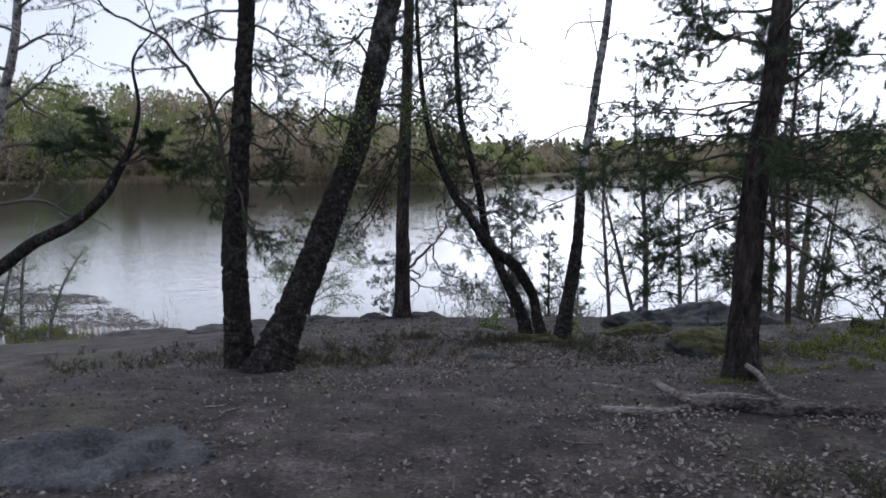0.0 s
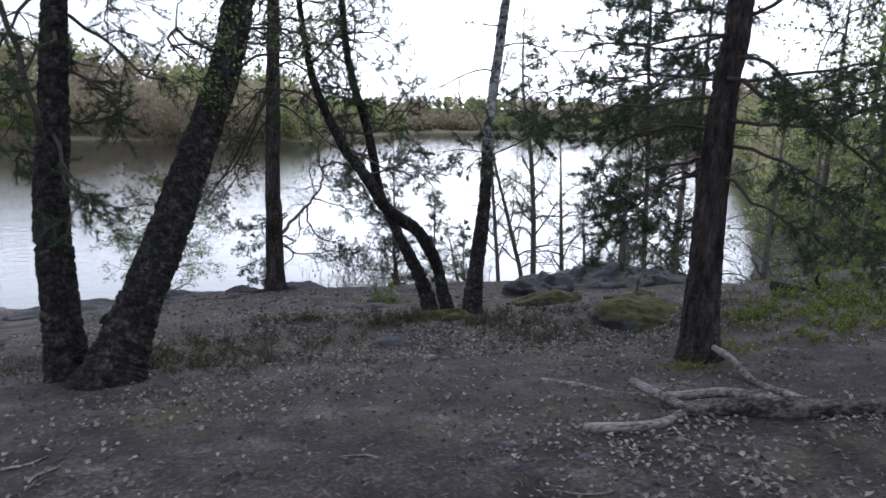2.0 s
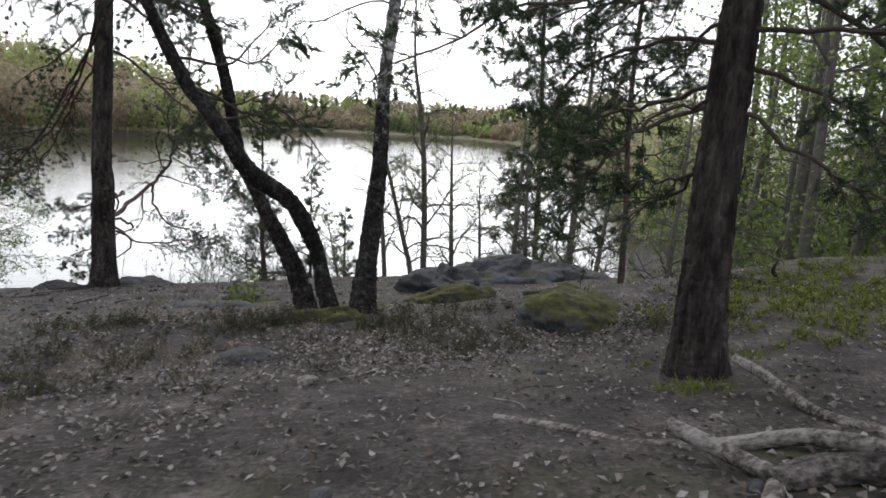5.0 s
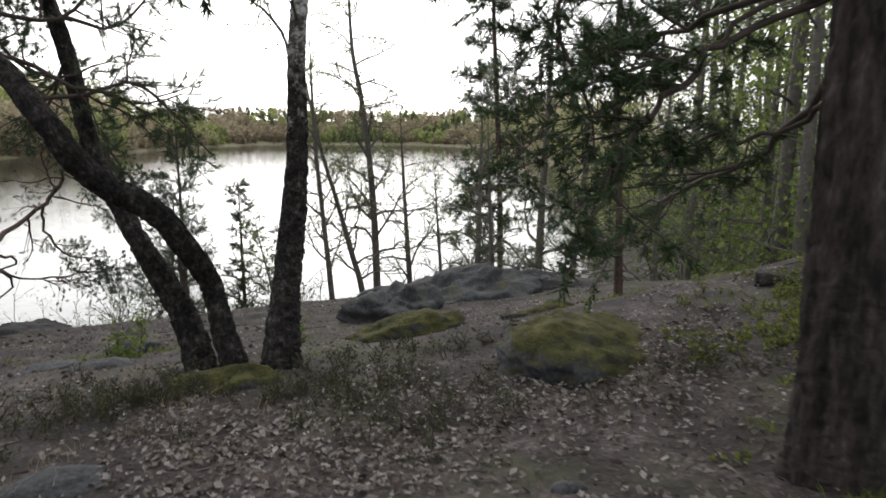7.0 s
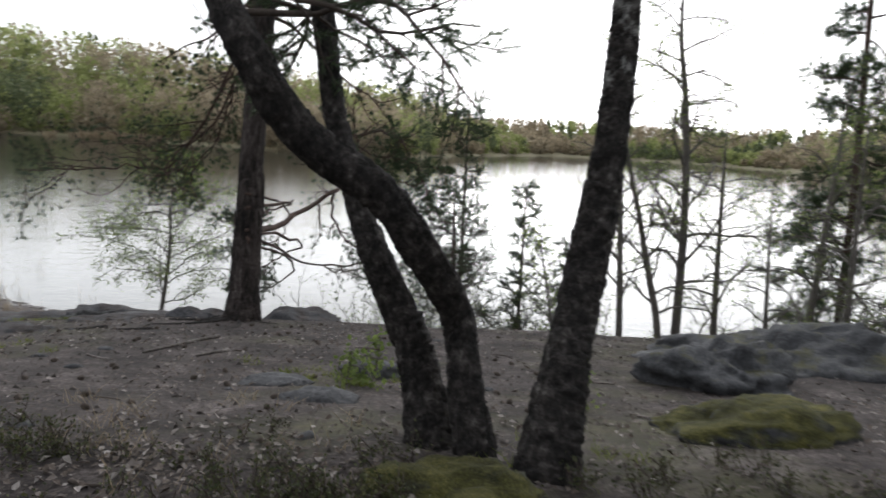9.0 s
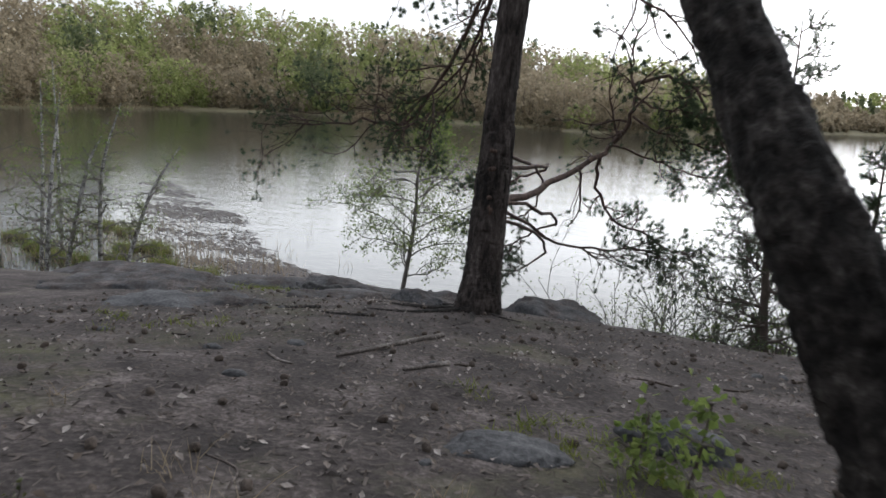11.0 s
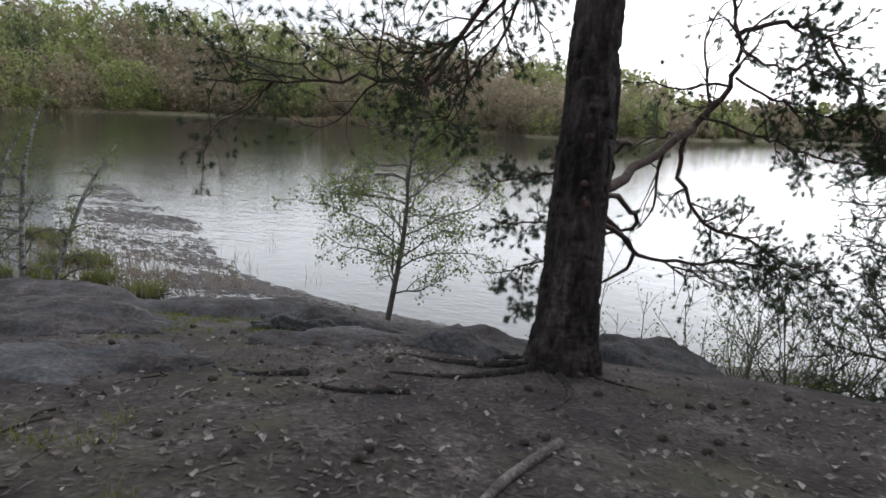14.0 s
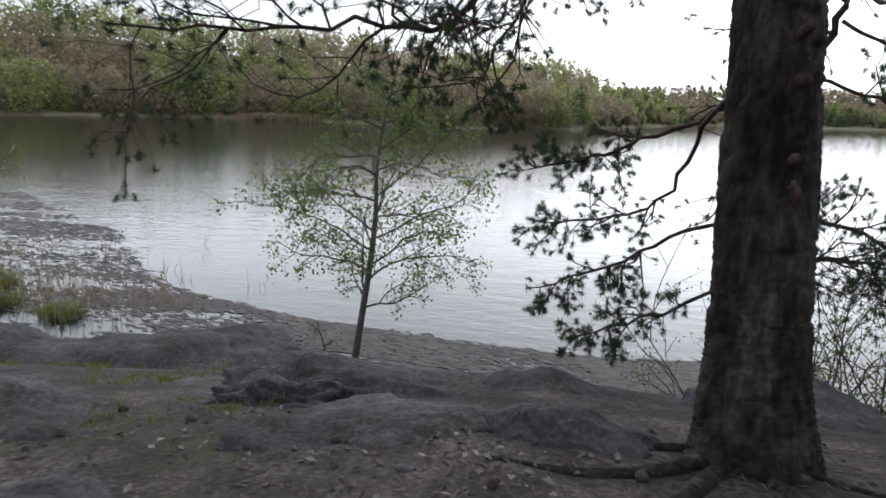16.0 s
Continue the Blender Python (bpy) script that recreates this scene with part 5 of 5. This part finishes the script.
def crumbs():
    """Needle litter, bark flakes and small clods over the bare soil."""
    g = np.random.default_rng(33)
    h, h2 = Heap(), Heap()
    n = 26000
    x = g.uniform(-5, 5, n)
    y = 2.0 + 15.5 * g.uniform(0, 1, n) ** 0.8
    c = np.stack([x, y, ground_z(x, y) + 0.006], 1)
    a_ = g.uniform(0, 6.28, n)
    d = np.stack([np.cos(a_), np.sin(a_), g.normal(size=n) * 0.2], 1) * g.uniform(0.008, 0.03, (n, 1))
    s = np.stack([-np.sin(a_), np.cos(a_), np.zeros(n)], 1) * g.uniform(0.002, 0.008, (n, 1))
    V = np.stack([c - d - s, c + d - s, c + d + s, c - d + s], 1).reshape(-1, 3)
    h.add(V, np.arange(len(V)).reshape(-1, 4))
    tagged(h.link("needle_litter", CRUMB), "fallen needles and bark flakes on the soil", "litter", kind="stuff")
    n = 5000
    x, y = g.uniform(-5, 5, n), 2.0 + 15.5 * g.uniform(0, 1, n) ** 0.8
    base = np.array([(1, 0, 0), (-0.5, 0.8, 0), (-0.5, -0.8, 0), (0, 0, 1.0), (0.1, 0, -0.6)])
    R_ = g.uniform(0.006, 0.028, (n, 1, 1)) * (1 + 0.35 * g.normal(size=(n, 5, 3)))
    V = (np.stack([x, y, ground_z(x, y)], 1)[:, None] + base[None] * R_ * np.array([1, 1, 0.7])).reshape(-1, 3)
    i = np.arange(n)[:, None] * 5
    h2.add(V, np.vstack([i + np.array(t) for t in ((0, 1, 3), (1, 2, 3), (2, 0, 3), (1, 0, 4), (2, 1, 4), (0, 2, 4))]))
    tagged(h2.link("soil_clods", CLOD), "small dark clods and gravel in the trodden soil", "gravel", kind="stuff")


CLOD = mat("soil_clods", [(0.1, (0.03, 0.025, 0.022)), (0.5, (0.08, 0.068, 0.062)), (0.9, (0.17, 0.15, 0.14))], 8, 0.95, 0, 40, per="island")
crumbs()


def blades(name, label, category, material, spots, per, radius, height, width, seed, lean=0.35, floor=None):
    """Grass, reeds or sedge: narrow bent blades in clumps."""
    g = np.random.default_rng(seed)
    S_ = np.repeat(np.asarray(spots, float), per, 0)
    n = len(S_)
    r = radius * np.sqrt(g.uniform(0, 1, n))
    a_ = g.uniform(0, 6.28, n)
    x, y = S_[:, 0] + r * np.cos(a_), S_[:, 1] + r * np.sin(a_)
    z = ground_z(x, y) - 0.01 if floor is None else np.full(n, floor)
    root = np.stack([x, y, z], 1)
    d = np.stack([g.normal(size=n) * lean, g.normal(size=n) * lean, np.ones(n)], 1)
    H = height * g.uniform(0.5, 1.15, (n, 1))
    mid, tip = root + d * H * 0.55, root + d * H * np.array([1.25, 1.25, 0.95])
    s = np.stack([np.cos(a_ + 1), np.sin(a_ + 1), np.zeros(n)], 1) * width
    V = np.stack([root - s, root + s, mid + s * 0.7, mid - s * 0.7, tip], 1).reshape(-1, 3)
    i = np.arange(n)[:, None] * 5
    h = Heap()
    h.add(V, i + np.array([[0, 1, 2, 3]]))
    h.T.append(i + np.array([[3, 2, 4]]))
    return tagged(h.link(name, material), label, category, kind="stuff")


def tuft_spots(seed, boxes):
    g = np.random.default_rng(seed)
    out = []
    for cx, cy, sx, sy, n in boxes:
        out += [(cx + g.normal() * sx, cy + g.normal() * sy) for _ in range(n)]
    return out


heath = [(-0.6, 9.3, 0.9, 0.6, 44), (0.2, 10.6, 0.6, 0.35, 16), (1.1, 10.45, 0.35, 0.2, 14), (-0.55, 10.9, 0.3, 0.2, 14), (2.3, 9.7, 0.5, 0.3, 22), (2.9, 10.6, 0.5, 0.3, 26), (-2.4, 9.0, 0.7, 0.5, 40), (-1.2, 8.6, 0.3, 0.2, 18), (4.4, 8.9, 0.5, 0.3, 14), (-4.6, 9.3, 1.0, 0.8, 40), (2.4, 3.4, 0.35, 0.25, 26), (0.92, 10.42, 0.2, 0.1, 20), (2.3, 10.1, 0.3, 0.15, 20), (-0.5, 10.95, 0.25, 0.14, 10), (2.5, 9.2, 0.35, 0.2, 20), (-1.6, 9.6, 0.5, 0.3, 20)]
g = np.random.default_rng(61)
h, hw = Heap(), Growth(62)
for x, y in tuft_spots(60, heath):
    z = gz(x, y)
    for _ in range(5):
        hw.limb((x + g.normal() * 0.04, y + g.normal() * 0.04, z - 0.02), (g.normal() * 0.6, g.normal() * 0.6, 1), g.uniform(0.06, 0.2), 0.003, 1, 0, 0.9, 3, 0.3, 0.8, 3, leaf_step=0.03)
leaves(h, hw.at, 63, 0.017, 4, 0.016)
tagged(hw.gather().link("heather_stems", TWIG), "wiry brown heather stems on the slope", "heather", kind="stuff")
tagged(h.link("heather", HEATH), "low dull green heather and bilberry on the slope", "heather", kind="stuff")
h, hw = Heap(), Growth(65)
for x, y in tuft_spots(64, [(5.6, 8.7, 0.7, 0.5, 90), (6.6, 8.8, 0.7, 0.6, 90), (7.4, 9.8, 0.8, 0.4, 60), (5.6, 7.6, 0.6, 0.3, 40), (8.2, 8.6, 0.8, 0.8, 60)]):
    z = gz(x, y)
    for _ in range(3):
        hw.limb((x + g.normal() * 0.04, y + g.normal() * 0.04, z - 0.02), (g.normal() * 0.5, g.normal() * 0.5, 1), g.uniform(0.06, 0.15), 0.004, 1, 0, 0.9, 3, 0.3, 0.8, 3, leaf_step=0.03)
leaves(h, hw.at, 66, 0.032, 3, 0.016)
tagged(hw.gather().link("bilberry_stems", TWIG), "thin green-brown bilberry stems", "bilberry", kind="stuff")
tagged(h.link("bilberry", GRASS), "fresh green bilberry scrub beside the pine", "bilberry", kind="stuff")

blades("grass", "short fresh grass tufts in hollows of the soil", "grass", GRASS, tuft_spots(67, [(3.1, 7.05, 0.12, 0.1, 12), (4.0, 7.7, 0.25, 0.2, 14), (1.05, 13.2, 0.3, 0.2, 14), (2.0, 11.2, 0.3, 0.25, 14), (-3.0, 14.4, 0.5, 0.2, 10), (-3.6, 17.2, 0.5, 0.3, 14), (-4.6, 18.6, 0.7, 0.5, 24), (-6.6, 19.4, 0.9, 0.5, 30), (0.6, 13.8, 0.4, 0.3, 10), (5.9, 11.6, 0.4, 0.3, 14)]), 26, 0.09, 0.075, 0.003, 68, 0.6)
blades("dry_grass", "thin dry grass in the heather", "grass", REED, tuft_spots(69, [(-0.5, 9.4, 1.0, 0.5, 60), (0.5, 10.7, 0.7, 0.3, 26), (-2.2, 9.3, 0.8, 0.6, 40), (-4.5, 8.5, 1.2, 1.0, 40), (-0.3, 11.6, 0.8, 0.4, 20)]), 12, 0.1, 0.11, 0.002, 70, 0.6)
TUSS = [(-14.6, 28.9), (-18.6, 31.2), (-19.3, 31.4), (-20.0, 30.8), (-22.6, 33.4), (-24.5, 34.0), (-19.0, 29.2), (-20.3, 28.6), (-21.6, 28.4), (-23.2, 29.4), (-25.5, 30.2), (-16.9, 29.4), (-18.0, 28.6)]
blades("sedge", "green sedge tussocks standing in the shallow water", "sedge", GRASS, TUSS, 420, 0.55, 0.5, 0.008, 71, 0.45, WATER_Z - 0.05)
for i, (x, y) in enumerate(TUSS):
    boulder("tussock", "dark peaty tussock base in the shallow water", (x, y, WATER_Z - 0.02), (0.5, 0.45, 0.26), 700 + i, TWIG, 30 * i, 0.3, "tussock", 3)["group"] = "tussocks in the shallows"
blades("reeds", "sparse thin reed stalks standing in shallow water", "reeds", REED, tuft_spots(72, [(-18, 30.5, 2.6, 1.5, 150), (-23, 33, 3.0, 2.5, 160), (-15, 30, 1.6, 1.0, 70), (-21, 28, 1.8, 1.0, 90)]), 5, 0.5, 0.75, 0.008, 73, 0.18, WATER_Z - 0.1)
blades("reed_bed", "pale dead reed bed along the far shore", "reeds", REED, tuft_spots(74, [(-103, 238, 7, 2.0, 160)]), 16, 1.5, 2.8, 0.12, 75, 0.12, WATER_Z - 0.1)
shore_line = []
for az in np.arange(-72, 0, 0.18):
    D = float(shore_d(az)) + 1.0
    shore_line.append((D * math.sin(math.radians(az)), 10 + D * math.cos(math.radians(az))))
blades("shore_reeds", "thin strip of dead reed at the far waterline", "reeds", REED, shore_line, 9, 1.6, 0.9, 0.12, 76, 0.2)


def floating_weed():
    g = np.random.default_rng(81)
    line = spline([(-34, 49), (-26, 43), (-20.9, 39.5), (-14.8, 33.2), (-10.0, 30.7), (-5.8, 29.8), (-1.5, 29.2), (1.4, 29.4), (4.0, 30.0)], 200)
    n = 24000
    i = g.integers(0, 200, n)
    back = np.abs(g.normal(size=n)) * np.interp(i, [0, 60, 100, 130, 200], [5.0, 3.5, 2.2, 2.2, 1.6])
    x = line[i, 0] + g.normal(size=n) * 0.2 - 0.35 * back
    y = line[i, 1] - 0.9 * back + g.normal(size=n) * 0.1
    keep = (ground_z(x, y) < WATER_Z + 0.02) & (bumps(x * 0.6, y * 1.8, 83, 0.8) + g.normal(size=n) * 0.2 > np.interp(i, [0, 90, 110, 200], [0.02, -0.05, -0.3, -0.4]))
    x, y = x[keep], y[keep]
    m = len(x)
    a_ = g.normal(size=m) * 0.35 - 0.25
    L, w = g.uniform(0.06, 0.34, m)[:, None], g.uniform(0.012, 0.06, m)[:, None]
    d, s = np.stack([np.cos(a_), np.sin(a_), np.zeros(m)], 1) * L, np.stack([-np.sin(a_), np.cos(a_), np.zeros(m)], 1) * w
    c = np.stack([x, y, WATER_Z + g.uniform(0.004, 0.02, m)], 1)
    V = np.stack([c - d, c + s, c + d, c - s], 1).reshape(-1, 3)
    h = Heap()
    h.add(V, np.arange(len(V)).reshape(-1, 4))
    tagged(h.link("floating_weed", WEED), "brown floating dead weed in drifts on the water", "water weed", kind="stuff")


floating_weed()
